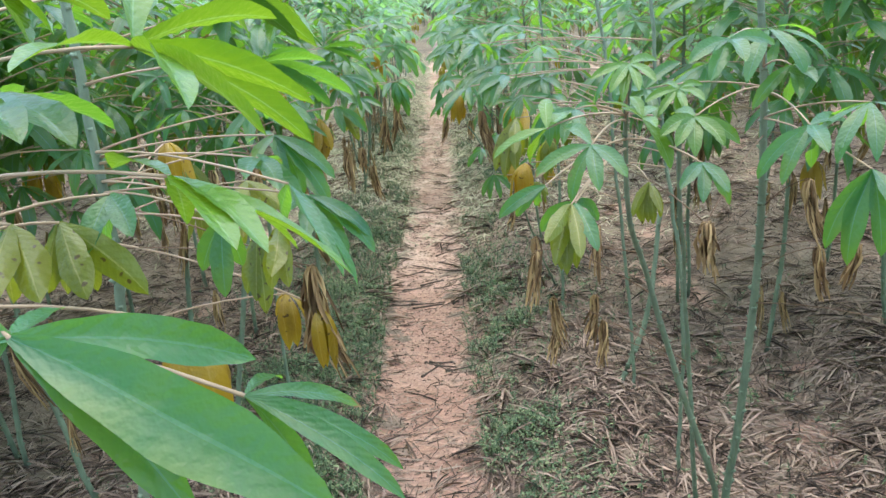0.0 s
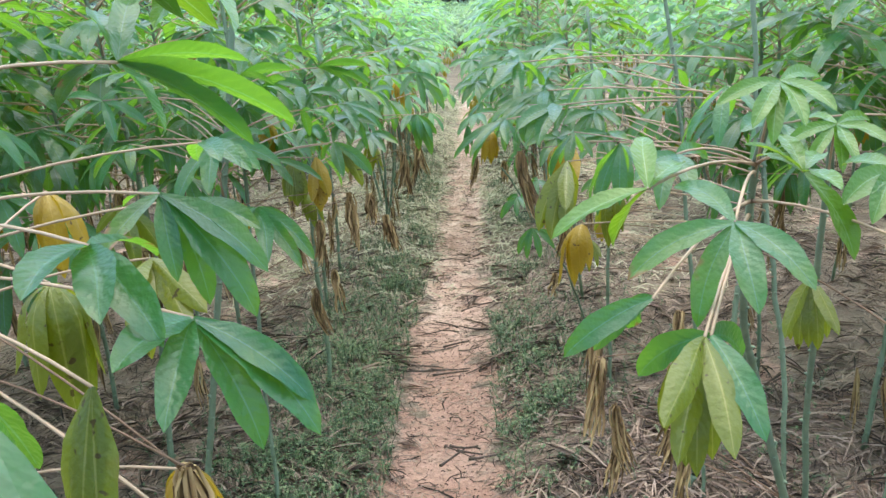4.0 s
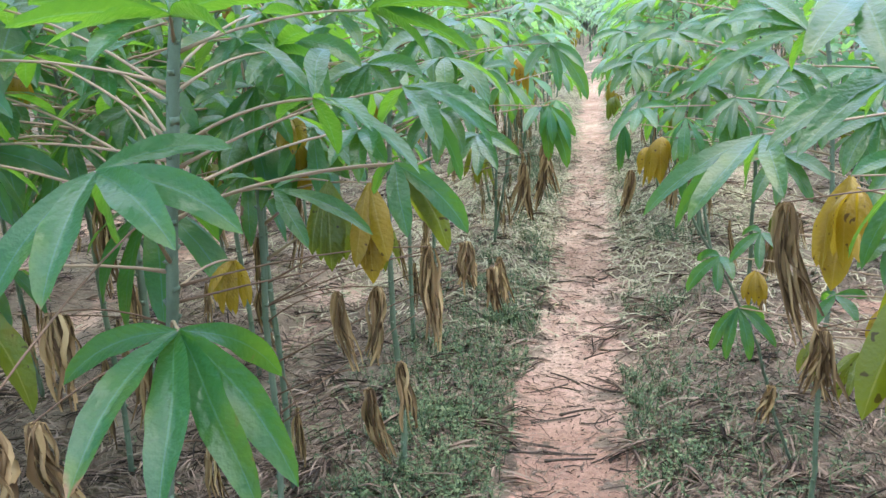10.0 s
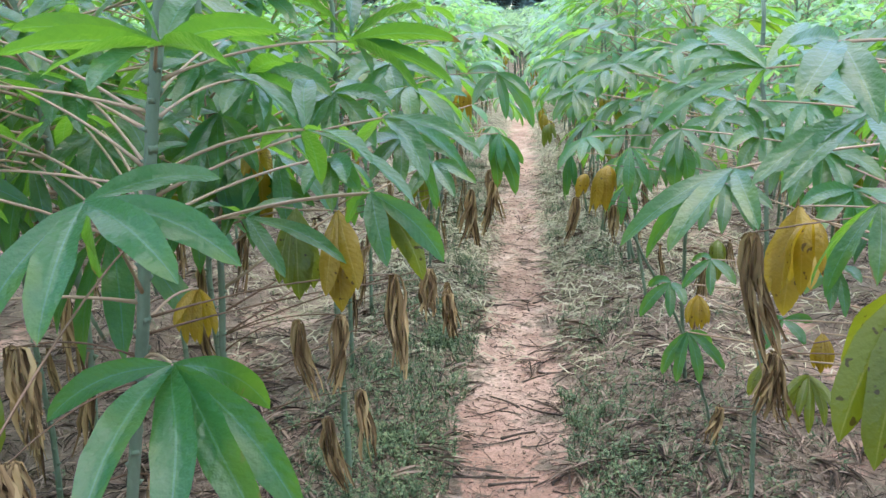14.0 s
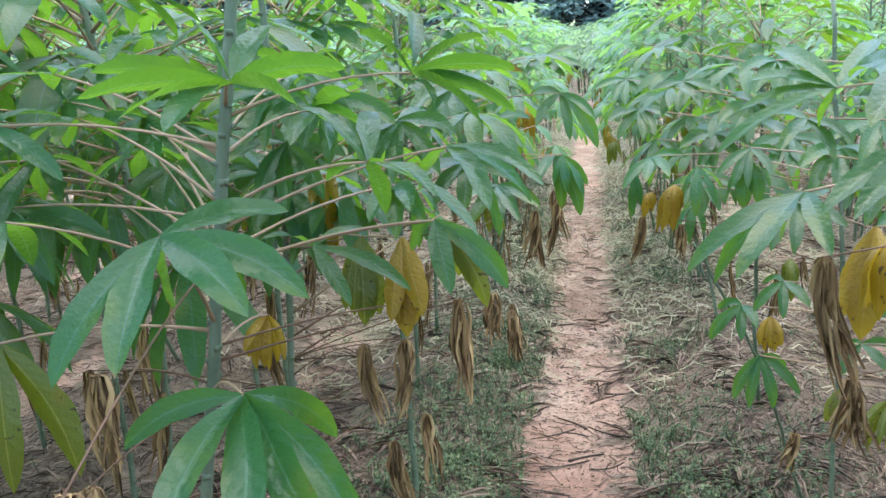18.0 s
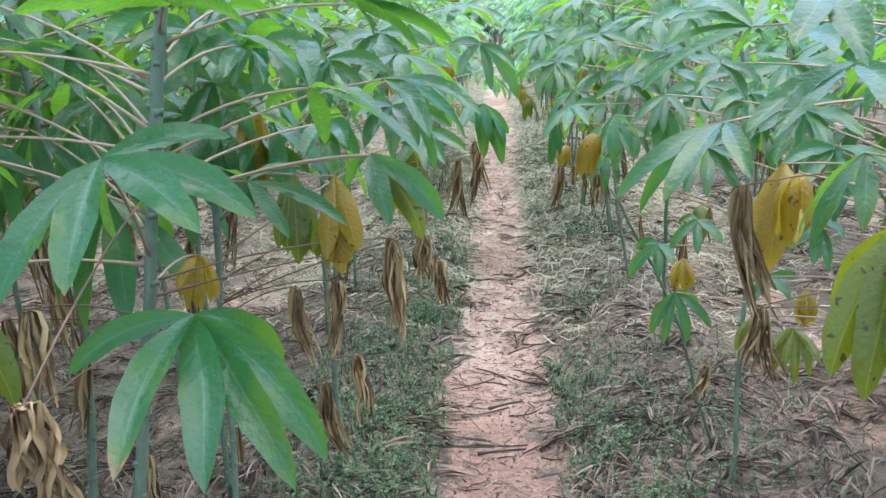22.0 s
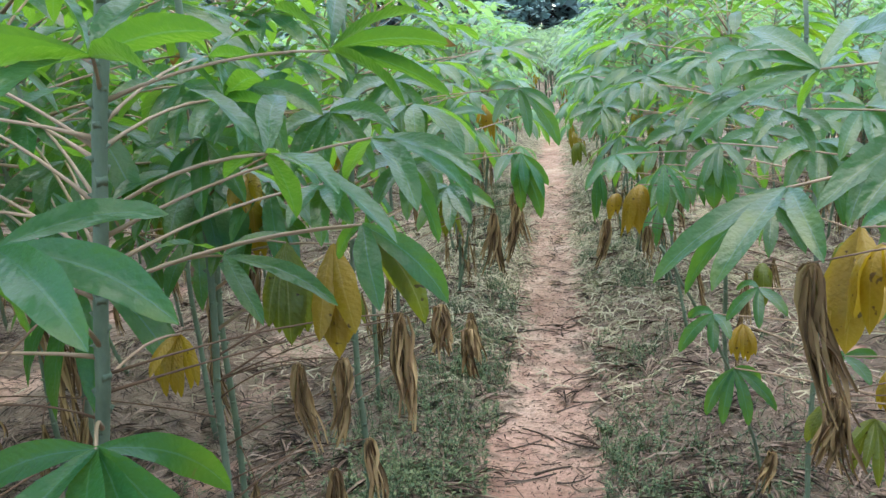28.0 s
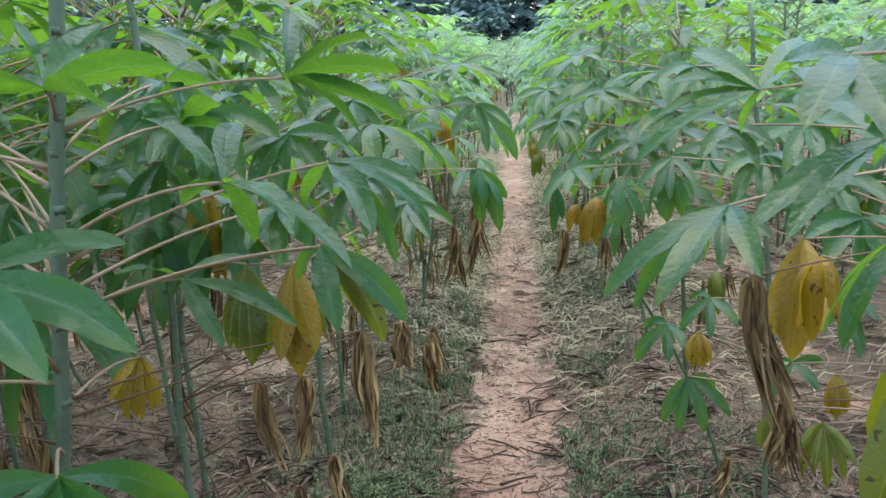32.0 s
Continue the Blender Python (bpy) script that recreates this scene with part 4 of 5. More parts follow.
leafy_plant.fan("g", 0, 1.34, (-0.086, 1.160, 1.381), (0.75, -0.1, 0.65), 32, 0.088, (-32, -41, 0.122), (-51, -30, 0.115), (-61, -16, 0.115), (112, -33, 0.115))
leafy_plant.fan("o", 0, 1.29, (-0.109, 1.200, 1.334), (0, 0.9, 0.4), 10, 0.151, (-78, -43, 0.076), (-125, -65, 0.071), (-91, -26, 0.076))
leafy_plant.fan("g", 0, 1.32, (-0.183, 1.450, 1.357), (0.1, -0.6, 0.8), 35, 0.129, (-64, -3, 0.096), (-39, -22, 0.096), (-87, 10, 0.096), (86, -6, 0.096))
leafy_plant.fan("l", 0, 1.50, (-0.181, 1.750, 1.549), (0, 0.7, 0.7), 25, 0.109, (-90, -13, 0.144), (-62, -17, 0.144), (-100, -2, 0.144))
leafy_plant.fan("o", 0, 1.22, (-0.306, 1.820, 1.253), (0, -0.8, 0.6), 30, 0.116, (-85, -27, 0.125), (170, -68, 0.125), (-52, -17, 0.125), (-43, -8, 0.125), (-84, 3, 0.125))
leafy_plant.fan("o", 0, 1.23, (-0.200, 1.450, 1.258), (0, -0.8, 0.6), 15, 0.139, (-85, -64, 0.112), (-103, -62, 0.094), (-141, -64, 0.086))
leafy_plant.fan("g", 0, 1.27, (-0.215, 1.350, 1.303), (0, -0.8, 0.6), 15, 0.163, (-93, -64, 0.094), (156, -51, 0.081), (82, -56, 0.081))
leafy_plant.fan("g", 0, 1.28, (-0.253, 1.840, 1.312), (0.2, -0.6, 0.8), 30, 0.136, (-24, -7, 0.096), (89, -30, 0.096), (-25, -31, 0.096), (-48, -34, 0.096), (-63, 7, 0.096))
leafy_plant.fan("g", 0, 1.34, (-0.234, 1.840, 1.375), (0.1, -0.6, 0.8), 35, 0.116, (-41, -3, 0.096), (-49, 2, 0.096), (114, -5, 0.096), (-61, 7, 0.096))
yellow_hung_plant = Plant("cassava plant with hanging yellow leaves at the path edge", 6)
yellow_hung_plant.stem((0.66, 2.62, 0), (0.58, 2.62, 1.6), 0.03, 0.006, 0.005)
yellow_hung_plant.leaf("y", 0, 1.02, (0.23, 2.38, 1.12), 0.125, -24, 70, 7, 180)
yellow_hung_plant.leaf("g", 0, 1.17, (0.29, 2.3, 1.27), 0.124, -40, 40, 6, 190)
yellow_hung_plant.leaf("o", 0, 1.06, (0.3, 2.45, 1.16), 0.12, -44, 46, 6, 200)
yellow_hung_plant.leaf("g", 0, 1.15, (0.314, 2.393, 1.25), 0.124, -35, 40, 6, 190)
yellow_hung_plant.leaf("g", 0, 1.25, (0.454, 2.283, 1.349), 0.133, -25, 45, 6, 180)
yellow_hung_plant.leaf("y", 0, 1.08, (0.24, 2.919, 1.184), 0.11, -24, 70, 5, 180)
yellow_hung_plant.leaf("g", 0, 1.26, (0.32, 2.787, 1.36), 0.133, -10, 50, 6, 190)
yellow_hung_plant.leaf("d", 0, 0.92, (0.397, 2.379, 0.947), 0.14, 0, 0, 8)
yellow_hung_plant.leaf("g", 0, 1.13, (0.263, 2.786, 1.229), 0.124, -30, 40, 6, 185)
yellow_hung_plant.fan("g", 0, 1.29, (0.195, 2.660, 1.333), (-0.4, -0.6, 0.7), 32, 0.088, (-148, -7, 0.144), (-136, -8, 0.144), (86, -11, 0.13), (-96, -2, 0.144), (90, 22, 0.144))
yellow_hung_plant.fan("g", 0, 1.36, (0.146, 2.600, 1.396), (-0.3, -0.7, 0.6), 35, 0.116, (-121, -5, 0.116), (-92, -14, 0.116), (97, 7, 0.116), (59, -14, 0.116))
yellow_hung_plant.fan("g", 0, 1.28, (0.210, 2.500, 1.318), (0, -0.8, 0.6), 35, 0.116, (-137, -1, 0.116), (-133, -16, 0.116), (-119, -17, 0.116), (-100, 5, 0.116))
yellow_hung_plant.fan("o", 0, 1.16, (0.232, 2.620, 1.193), (0, -0.9, 0.4), 28, 0.116, (-151, -48, 0.154), (-129, -52, 0.165), (-103, -54, 0.146), (-99, -22, 0.139), (111, -48, 0.139), (83, -50, 0.139))
withered_plant = Plant("cassava plant with a withered bundle and yellow leaf", 7)
withered_plant.stem((0.62, 3.15, 0), (0.52, 3.15, 1.6), 0.03, 0.006, 0.005)
withered_plant.stem((0.55, 3.2, 0), (0.757, 3.273, 0.698), ((0.598, 3.19, 0.118), (0.639, 3.197, 0.202), (0.68, 3.207, 0.295), (0.712, 3.225, 0.418), (0.742, 3.255, 0.577)), 0.011, 0.008)
withered_plant.leaf("d", 0, 1.13, (0.145, 2.824, 1.19), 0.155, 0, 0, 12)
withered_plant.leaf("d", 0, 0.96, (0.26, 3.107, 0.942), 0.12, 0, 0, 7)
withered_plant.leaf("d", 0, 0.78, (0.244, 3.364, 0.733), 0.07, 0, 0, 4)
withered_plant.leaf("g", 0, 1.27, (0.31, 3.231, 1.372), 0.133, 5, 45, 6, 200)
withered_plant.leaf("g", 0, 1.1, (0.196, 3.584, 1.201), 0.108, -40, 40, 5, -120)
withered_plant.fan("g", 0, 1.24, (0.114, 2.790, 1.267), (-0.4, -0.5, 0.8), 38, 0.088, (-166, -16, 0.145), (-129, -11, 0.145), (149, -34, 0.145), (90, -22, 0.131), (-89, -6, 0.116))
withered_plant.fan("g", 0, 1.33, (0.185, 2.950, 1.361), (-0.3, -0.4, 0.9), 32, 0.088, (174, -16, 0.154), (136, 0, 0.144), (110, 31, 0.144), (125, 16, 0.144), (89, -20, 0.101), (54, 34, 0.144))
withered_plant.fan("g", 0, 1.17, (0.202, 3.600, 1.218), (0, -0.8, 0.6), 35, 0.095, (-146, -15, 0.096), (-126, -31, 0.096), (-103, -34, 0.096), (-71, -15, 0.096), (34, -3, 0.096))
withered_plant.fan("g", 0, 1.25, (0.234, 3.300, 1.295), (0, -0.8, 0.6), 35, 0.095, (-76, -19, 0.106), (-66, -2, 0.106), (-126, -8, 0.106), (109, 13, 0.106))
withered_plant.fan("y", 0, 1.11, (0.287, 3.120, 1.158), (-0.3, -1, 0.1), 18, 0.143, (-124, -65, 0.16), (-139, -64, 0.142), (-152, -61, 0.132), (-159, -79, 0.122), (-94, -42, 0.131))
withered_plant.fan("y", 0, 0.80, (0.275, 3.750, 0.828), (0, -1, 0.25), 85, 0.087, (-130, -19, 0.078), (-137, -34, 0.075), (-120, -36, 0.086), (-101, -37, 0.08), (-81, -36, 0.086), (-63, -33, 0.074), (-71, -16, 0.078))
withered_plant.fan("g", 0, 0.84, (0.186, 3.380, 0.874), (0, -0.8, 0.6), 45, 0.109, (-156, -37, 0.093), (-128, -48, 0.097), (-67, -46, 0.097), (-33, -22, 0.094), (34, -14, 0.073))
withered_plant.fan("g", 0, 0.95, (0.148, 3.350, 0.977), (0, -0.8, 0.6), 45, 0.129, (-168, -29, 0.083), (-99, -23, 0.073), (-79, 1, 0.073), (118, -2, 0.073))
withered_plant.fan("g", 0, 1.00, (0.205, 3.300, 1.032), (0, -0.8, 0.6), 40, 0.116, (-155, -22, 0.073), (-101, -26, 0.073), (-66, -6, 0.073), (107, -1, 0.073))
withered_plant.fan("g", 0, 0.93, (0.298, 3.200, 0.958), (0, -0.8, 0.6), 35, 0.136, (-138, -24, 0.063), (-72, -7, 0.063), (27, 3, 0.063), (96, -12, 0.063))
withered_plant.fan("g", 0, 1.01, (0.372, 3.200, 1.044), (0, -0.8, 0.6), 40, 0.109, (-140, -2, 0.087), (-113, -19, 0.087), (-93, -31, 0.087), (-86, 16, 0.087), (102, 0, 0.087))
withered_plant.fan("o", 0, 0.86, (0.326, 3.150, 0.886), (0, -0.9, 0.4), 60, 0.088, (-139, 6, 0.075), (-150, -36, 0.083), (-123, -23, 0.075), (-101, -42, 0.093), (-67, -35, 0.082), (-67, -8, 0.075))
withered_plant.fan("o", 0, 0.86, (0.281, 3.200, 0.892), (0, -0.8, 0.6), 40, 0.129, (-156, -41, 0.069), (-145, -46, 0.065), (-124, -50, 0.069), (-90, -63, 0.063), (-88, -30, 0.068))
withered_plant.fan("y", 0, 0.89, (0.376, 3.250, 0.918), (0, -1, 0.25), 80, 0.109, (-133, -36, 0.064), (-118, -38, 0.064), (-102, -37, 0.072), (-85, -36, 0.063), (-71, -33, 0.063))
withered_plant.leaf("d", 0, 0.89, (0.257, 3.100, 0.941), 0.11, 0, 0, 7)
withered_plant.fan("g", 0, 1.10, (0.293, 3.700, 1.226), (0, -0.8, 0.6), 36, 0.102, (-140, 1, 0.135), (-121, -17, 0.135), (-99, -16, 0.135), (-85, -14, 0.135), (-60, 2, 0.135), (50, 19, 0.135), (105, 21, 0.135))
withered_plant.fan("g", 0, 1.12, (0.342, 3.500, 1.224), (0, -0.8, 0.6), 36, 0.102, (-136, 5, 0.135), (-130, -16, 0.135), (-106, -21, 0.135), (-81, -7, 0.135), (-71, 5, 0.135))
withered_plant.fan("g", 0, 1.15, (0.374, 3.300, 1.213), (0, -0.8, 0.6), 36, 0.102, (-139, 5, 0.135), (-131, -20, 0.135), (-109, -26, 0.135), (-88, -13, 0.135), (-67, 1, 0.135), (46, 14, 0.135), (90, 9, 0.135))
withered_plant.fan("g", 0, 1.00, (0.291, 3.600, 1.107), (0, -0.8, 0.6), 36, 0.102, (-141, 11, 0.135), (-127, -20, 0.135), (-105, -22, 0.135), (-72, -19, 0.135), (-62, 2, 0.135), (51, 17, 0.135), (98, 10, 0.135))
withered_plant.fan("g", 0, 1.01, (0.390, 3.200, 1.165), (0, -0.8, 0.6), 36, 0.102, (-142, 11, 0.135), (-134, -10, 0.135), (-111, -25, 0.135), (-91, -16, 0.135), (-73, 6, 0.135))
withered_plant.fan("g", 0, 1.24, (0.379, 3.400, 1.285), (0, -0.8, 0.6), 36, 0.102, (-148, 0, 0.135), (-124, -17, 0.135), (-100, -15, 0.135), (-84, -18, 0.135), (-68, 5, 0.135))
withered_plant.fan("g", 0, 1.32, (0.286, 3.800, 1.376), (0, -0.8, 0.6), 36, 0.102, (-133, 6, 0.135), (-122, -13, 0.135), (-98, -24, 0.135), (-80, -14, 0.135), (-56, 3, 0.135), (53, 20, 0.135))
plant_behind = Plant("cassava plant with a hanging yellow leaf behind", 8)
plant_behind.stem((0.48, 4, 0), (0.45, 4, 1.5), 0.02, 0.007, 0.005)
plant_behind.stem((0.5, 4.3, 0), (0.12, 3.75, 1), 0.03, 0.005, 0.003)
plant_behind.leaf("y", 0, 1.01, (0.08, 3.86, 1.11), 0.13, -24, 70, 7, 190)
plant_behind.leaf("g", 0, 1.03, (-0.001, 3.948, 1.132), 0.12, -66, 20, 5, 190)
plant_behind.leaf("g", 0, 1.09, (0.058, 4.082, 1.194), 0.133, -15, 45, 6, 190)
plant_behind.leaf("g", 0, 1.22, (0.1, 4.122, 1.315), 0.141, 0, 45, 7, 190)
plant_behind.leaf("g", 0, 1.31, (0.079, 4.25, 1.412), 0.141, 5, 45, 7, 190)
plant_behind.leaf("g", 0, 1.16, (0.223, 4.028, 1.261), 0.133, -5, 45, 6, -100)
plant_behind.leaf("g", 0, 1.05, (0.134, 3.874, 1.149), 0.12, -40, 40, 5, -100)
plant_behind.leaf("d", 0, 0.91, (0.017, 4.023, 1.005), 0.12, 0, 0, 6)
plant_behind.leaf("d", 0, 0.86, (0.123, 4.138, 0.96), 0.1, 0, 0, 5)
plant_behind.leaf("o", 0, 0.83, (0.335, 3.856, 0.929), 0.1, -44, 46, 5, -100)
plant_behind.leaf("g", 0, 1.26, (0.263, 4.063, 1.363), 0.141, 5, 45, 7, -100)
plant_behind.fan("g", 0, 1.13, (0.035, 3.900, 1.171), (0, -0.8, 0.6), 38, 0.102, (-138, -20, 0.116), (-102, -8, 0.116), (-73, -2, 0.116), (41, 8, 0.116))
plant_behind.fan("g", 0, 1.20, (0.145, 4.300, 1.324), (0, -0.8, 0.6), 36, 0.102, (-133, 0, 0.145), (-124, -23, 0.145), (-101, -18, 0.145), (-73, -16, 0.145), (-49, -1, 0.145), (56, 19, 0.145))
plant_behind.fan("g", 0, 1.16, (0.039, 4.500, 1.241), (0, -0.8, 0.6), 36, 0.102, (-134, 5, 0.145), (-126, -20, 0.145), (-88, -20, 0.145), (-73, -15, 0.145), (-51, 5, 0.145), (58, 10, 0.145))
plant_behind.fan("g", 0, 1.17, (0.203, 4.100, 1.198), (0, -0.8, 0.6), 36, 0.102, (-135, 5, 0.145), (-116, -17, 0.145), (-99, -22, 0.145), (-69, -13, 0.145), (-61, 5, 0.145), (62, 13, 0.145), (108, 13, 0.145))
plant_behind.fan("g", 0, 1.31, (0.282, 4.600, 1.344), (0, -0.8, 0.6), 36, 0.102, (-135, -3, 0.145), (-120, -12, 0.145), (-96, -30, 0.145), (-79, -19, 0.145), (-58, -3, 0.145), (51, 17, 0.145), (105, 20, 0.145))
plant_behind.fan("g", 0, 1.22, (0.016, 4.900, 1.316), (0, -0.8, 0.6), 36, 0.102, (-140, 5, 0.145), (-114, -15, 0.145), (-94, -21, 0.145), (-70, -22, 0.145), (-51, -1, 0.145), (57, 17, 0.145))
plant_behind.fan("g", 0, 1.12, (0.276, 4.000, 1.277), (0, -0.8, 0.6), 36, 0.102, (-134, -1, 0.145), (-122, -15, 0.145), (-106, -22, 0.145), (-80, -12, 0.145), (-66, 7, 0.145), (59, 11, 0.145), (106, 17, 0.145))
plant_behind.fan("g", 0, 0.92, (0.180, 4.200, 1.076), (0, -0.8, 0.6), 36, 0.102, (-136, 1, 0.145), (-116, -12, 0.145), (-97, -28, 0.145), (-74, -17, 0.145), (-56, 5, 0.145), (62, 12, 0.145))
overhanging_plant = Plant("cassava plant overhanging the trodden path", 9)
overhanging_plant.stem((-0.66, 4.1, 0), (-0.6, 4.1, 1.55), 0, 0.01, 0.006)
overhanging_plant.leaf("g", 0, 1.09, (-0.17, 3.87, 1.19), 0.116, -45, 40, 6, -10)
overhanging_plant.leaf("g", 0, 1.32, (-0.233, 4.083, 1.42), 0.141, 0, 45, 7, 0)
overhanging_plant.leaf("g", 0, 1.22, (-0.299, 4.148, 1.316), 0.133, -10, 45, 6, -10)
overhanging_plant.leaf("d", 0, 0.94, (-0.246, 3.979, 1.038), 0.14, 0, 0, 7)
overhanging_plant.leaf("d", 0, 0.96, (-0.194, 3.994, 1.056), 0.14, 0, 0, 7)
overhanging_plant.leaf("d", 0, 0.69, (-0.319, 4.003, 0.788), 0.14, 0, 0, 7)
overhanging_plant.leaf("g", 0, 1.29, (-0.358, 3.946, 1.393), 0.141, 5, 45, 7, -20)
overhanging_plant.leaf("g", 0, 1.1, (-0.399, 3.992, 1.203), 0.124, -20, 45, 6, -40)
overhanging_plant.leaf("y", 0, 1.16, (-0.305, 4.554, 1.264), 0.13, -24, 70, 5, 0)
overhanging_plant.leaf("g", 0, 1.12, (-0.185, 4.568, 1.224), 0.124, -25, 45, 6, 0)
overhanging_plant.leaf("o", 0, 0.98, (-0.371, 4.069, 1.076), 0.13, -44, 46, 5, -40)
overhanging_plant.fan("g", 0, 1.15, (-0.191, 3.900, 1.186), (0, -0.8, 0.6), 40, 0.109, (-52, -62, 0.133), (-23, -50, 0.161), (-106, -6, 0.126), (33, -26, 0.126))
overhanging_plant.fan("g", 0, 1.28, (-0.179, 4.100, 1.320), (0, -0.8, 0.6), 38, 0.095, (-122, -19, 0.135), (-70, -45, 0.135), (-9, -42, 0.174), (-44, -12, 0.135), (131, 12, 0.135))
overhanging_plant.fan("g", 0, 1.37, (-0.235, 4.200, 1.406), (0, -0.6, 0.8), 35, 0.088, (-126, 8, 0.135), (-103, -5, 0.135), (-56, -7, 0.135), (-15, 1, 0.135), (27, 24, 0.135), (122, 28, 0.135))
overhanging_plant.fan("g", 0, 1.24, (-0.316, 3.800, 1.283), (0, -0.8, 0.6), 38, 0.102, (-112, -17, 0.126), (-76, -35, 0.126), (-50, -13, 0.126), (53, 11, 0.126))


# ---- plants of the field ----
def field_plant(seed, detail):
    """A grown plant at the origin. detail 3: every leaf a part; 2 and 1: joined crown, yellow and dry leaves, 1 coarser; 0: shapes only."""
    rng = random.Random(seed)
    height = rng.uniform(1.45, 1.75)
    lines = []
    for k in range(rng.choice((1, 2) if detail == 3 else (1, 2, 2, 3))):
        az, lean = rng.uniform(0, 6.28), rng.uniform(0.03, 0.22)
        b = Vector((0.04 * math.cos(az), 0.04 * math.sin(az), -0.02))
        t = Vector((lean * math.cos(az), lean * math.sin(az), height * rng.uniform(0.88, 1.0)))
        lines.append(stem_points(b, t, rng.uniform(-0.07, 0.07), 12, rng, 0.008))
    items = []
    low = 0.60 if detail == 3 else 0.61
    for pts in lines:
        top = pts[-1].z
        count = 28 if len(lines) > 1 else 44
        count += 8 if detail == 3 else 0
        for k in range(count):
            s = k / (count - 1)
            za = top * (low + (1 - low) * s)
            a = on_line(pts, za)
            az = 2.4 * k + rng.uniform(-0.4, 0.4)
            reach = (0.40 - 0.24 * s) * rng.uniform(0.75, 1.2)
            rise = (0.03 + 0.13 * s) * rng.uniform(0.6, 1.3)
            hub = a + Vector((reach * math.cos(az), reach * math.sin(az), rise))
            if s < 0.13 and rng.random() < (0.42 if detail < 3 else 0.25):
                items.append(("y" if rng.random() < 0.35 else "o", a, hub - Vector((0, 0, 0.06)), rng.uniform(0.10, 0.14), -34, 58, 6))
            else:
                items.append(("g" if rng.random() < 0.98 else "l", a, hub, rng.uniform(0.14, 0.205), 12 - 40 * (1 - s) ** 1.4, 52 - 12 * s, rng.choice((5, 6, 7, 7))))
        for k in range(4 if detail == 3 else 8):
            za = top * rng.uniform(0.18, 0.62)
            a = on_line(pts, za)
            az = rng.uniform(0, 6.28)
            r = rng.uniform(0.02, 0.17)
            items.append(("d", a, a + Vector((r * math.cos(az), r * math.sin(az), -0.01 - 0.2 * r)), rng.uniform(0.13, 0.22), 0, 0, 6))
    if detail == 0:
        return lines, items, rng
    root = tagged(new("cassava_plant"), "tall cassava plant with drooping green leaves and withered lower ones", "plant", "cassava plants")
    if detail == 3:
        for pts in lines:
            sh = Shape()
            knobby(sh, pts, 0.0085, 0.0055, rng, 6)
            part("stem", sh.mesh("stem", STEM), root)
        for kind, a, hub, ln, el, bd, n in items:
            add_leaf(root, Vector((0, 0, 0)), kind, a, hub, ln, el, bd, n, rng, None, rng.uniform(-25, 25), True)
        return root
    crown, yellow, dry = Shape(), Shape(), Shape()
    for pts in lines:
        sh = Shape()
        knobby(sh, pts, 0.010, 0.006, rng, 5, False)
        part("stem", sh.mesh("stem", STEM), root)
    stalks = Shape()
    for kind, a, hub, ln, el, bd, n in items:
        stalk(stalks, a, hub, 0.0024, 0.0018, 0.01, 3, 2)
        if kind == "d":
            withered(dry, hub, ln, rng, 7 if detail == 2 else 5, 2, 0.016)
        else:
            way = hub - a
            palm(yellow if kind in "oy" else crown, hub, math.degrees(math.atan2(way.y, way.x)), n, ln, el, bd, rng, width=0.11 if kind in "oy" else 0.15, segs=4 if detail == 2 else 3, cols=2, quick=kind in "oy")
    part("crown", crown.mesh("crown", GREEN_HAZED), root)
    part("petiole", stalks.mesh("petiole", PETIOLE), root)
    if yellow.v:
        part("yellow_leaves", yellow.mesh("yellow_leaves", YELLOW_FAR), root, label="spotted yellow drooping leaves")
    part("dry_leaves", dry.mesh("dry_leaves", DRY), root, label="withered brown hanging leaves")
    for ob in root.children:
        if ob.name.split(".")[0] != "stem":
            tagged(ob, kind="stuff")
    return root


def row_places():
    """Plants stand on the ridges, about 0.9 m apart."""
    rng = random.Random(11)
    out = []
    for k in range(-26, 27):
        x0 = 0.445 + 1.25 * k
        y = -5.0 + rng.uniform(0, 0.5)
        while y < 44:
            x = x0 + rng.uniform(-0.10, 0.10) + (path_x(y) + 0.18)
            out.append((x, y))
            y += rng.uniform(0.68, 0.98)
    return [(x, y) for x, y in out if abs(x) < 0.62 * max(y, 0) + 3.2]


def place(x, y, rng, tall=1.0):
    s = rng.uniform(0.92, 1.08) * tall
    return Matrix.LocRotScale((x, y, ground_z(x, y)), Euler((rng.uniform(-0.05, 0.05), rng.uniform(-0.05, 0.05), rng.uniform(0, 6.28))), (s, s, s))


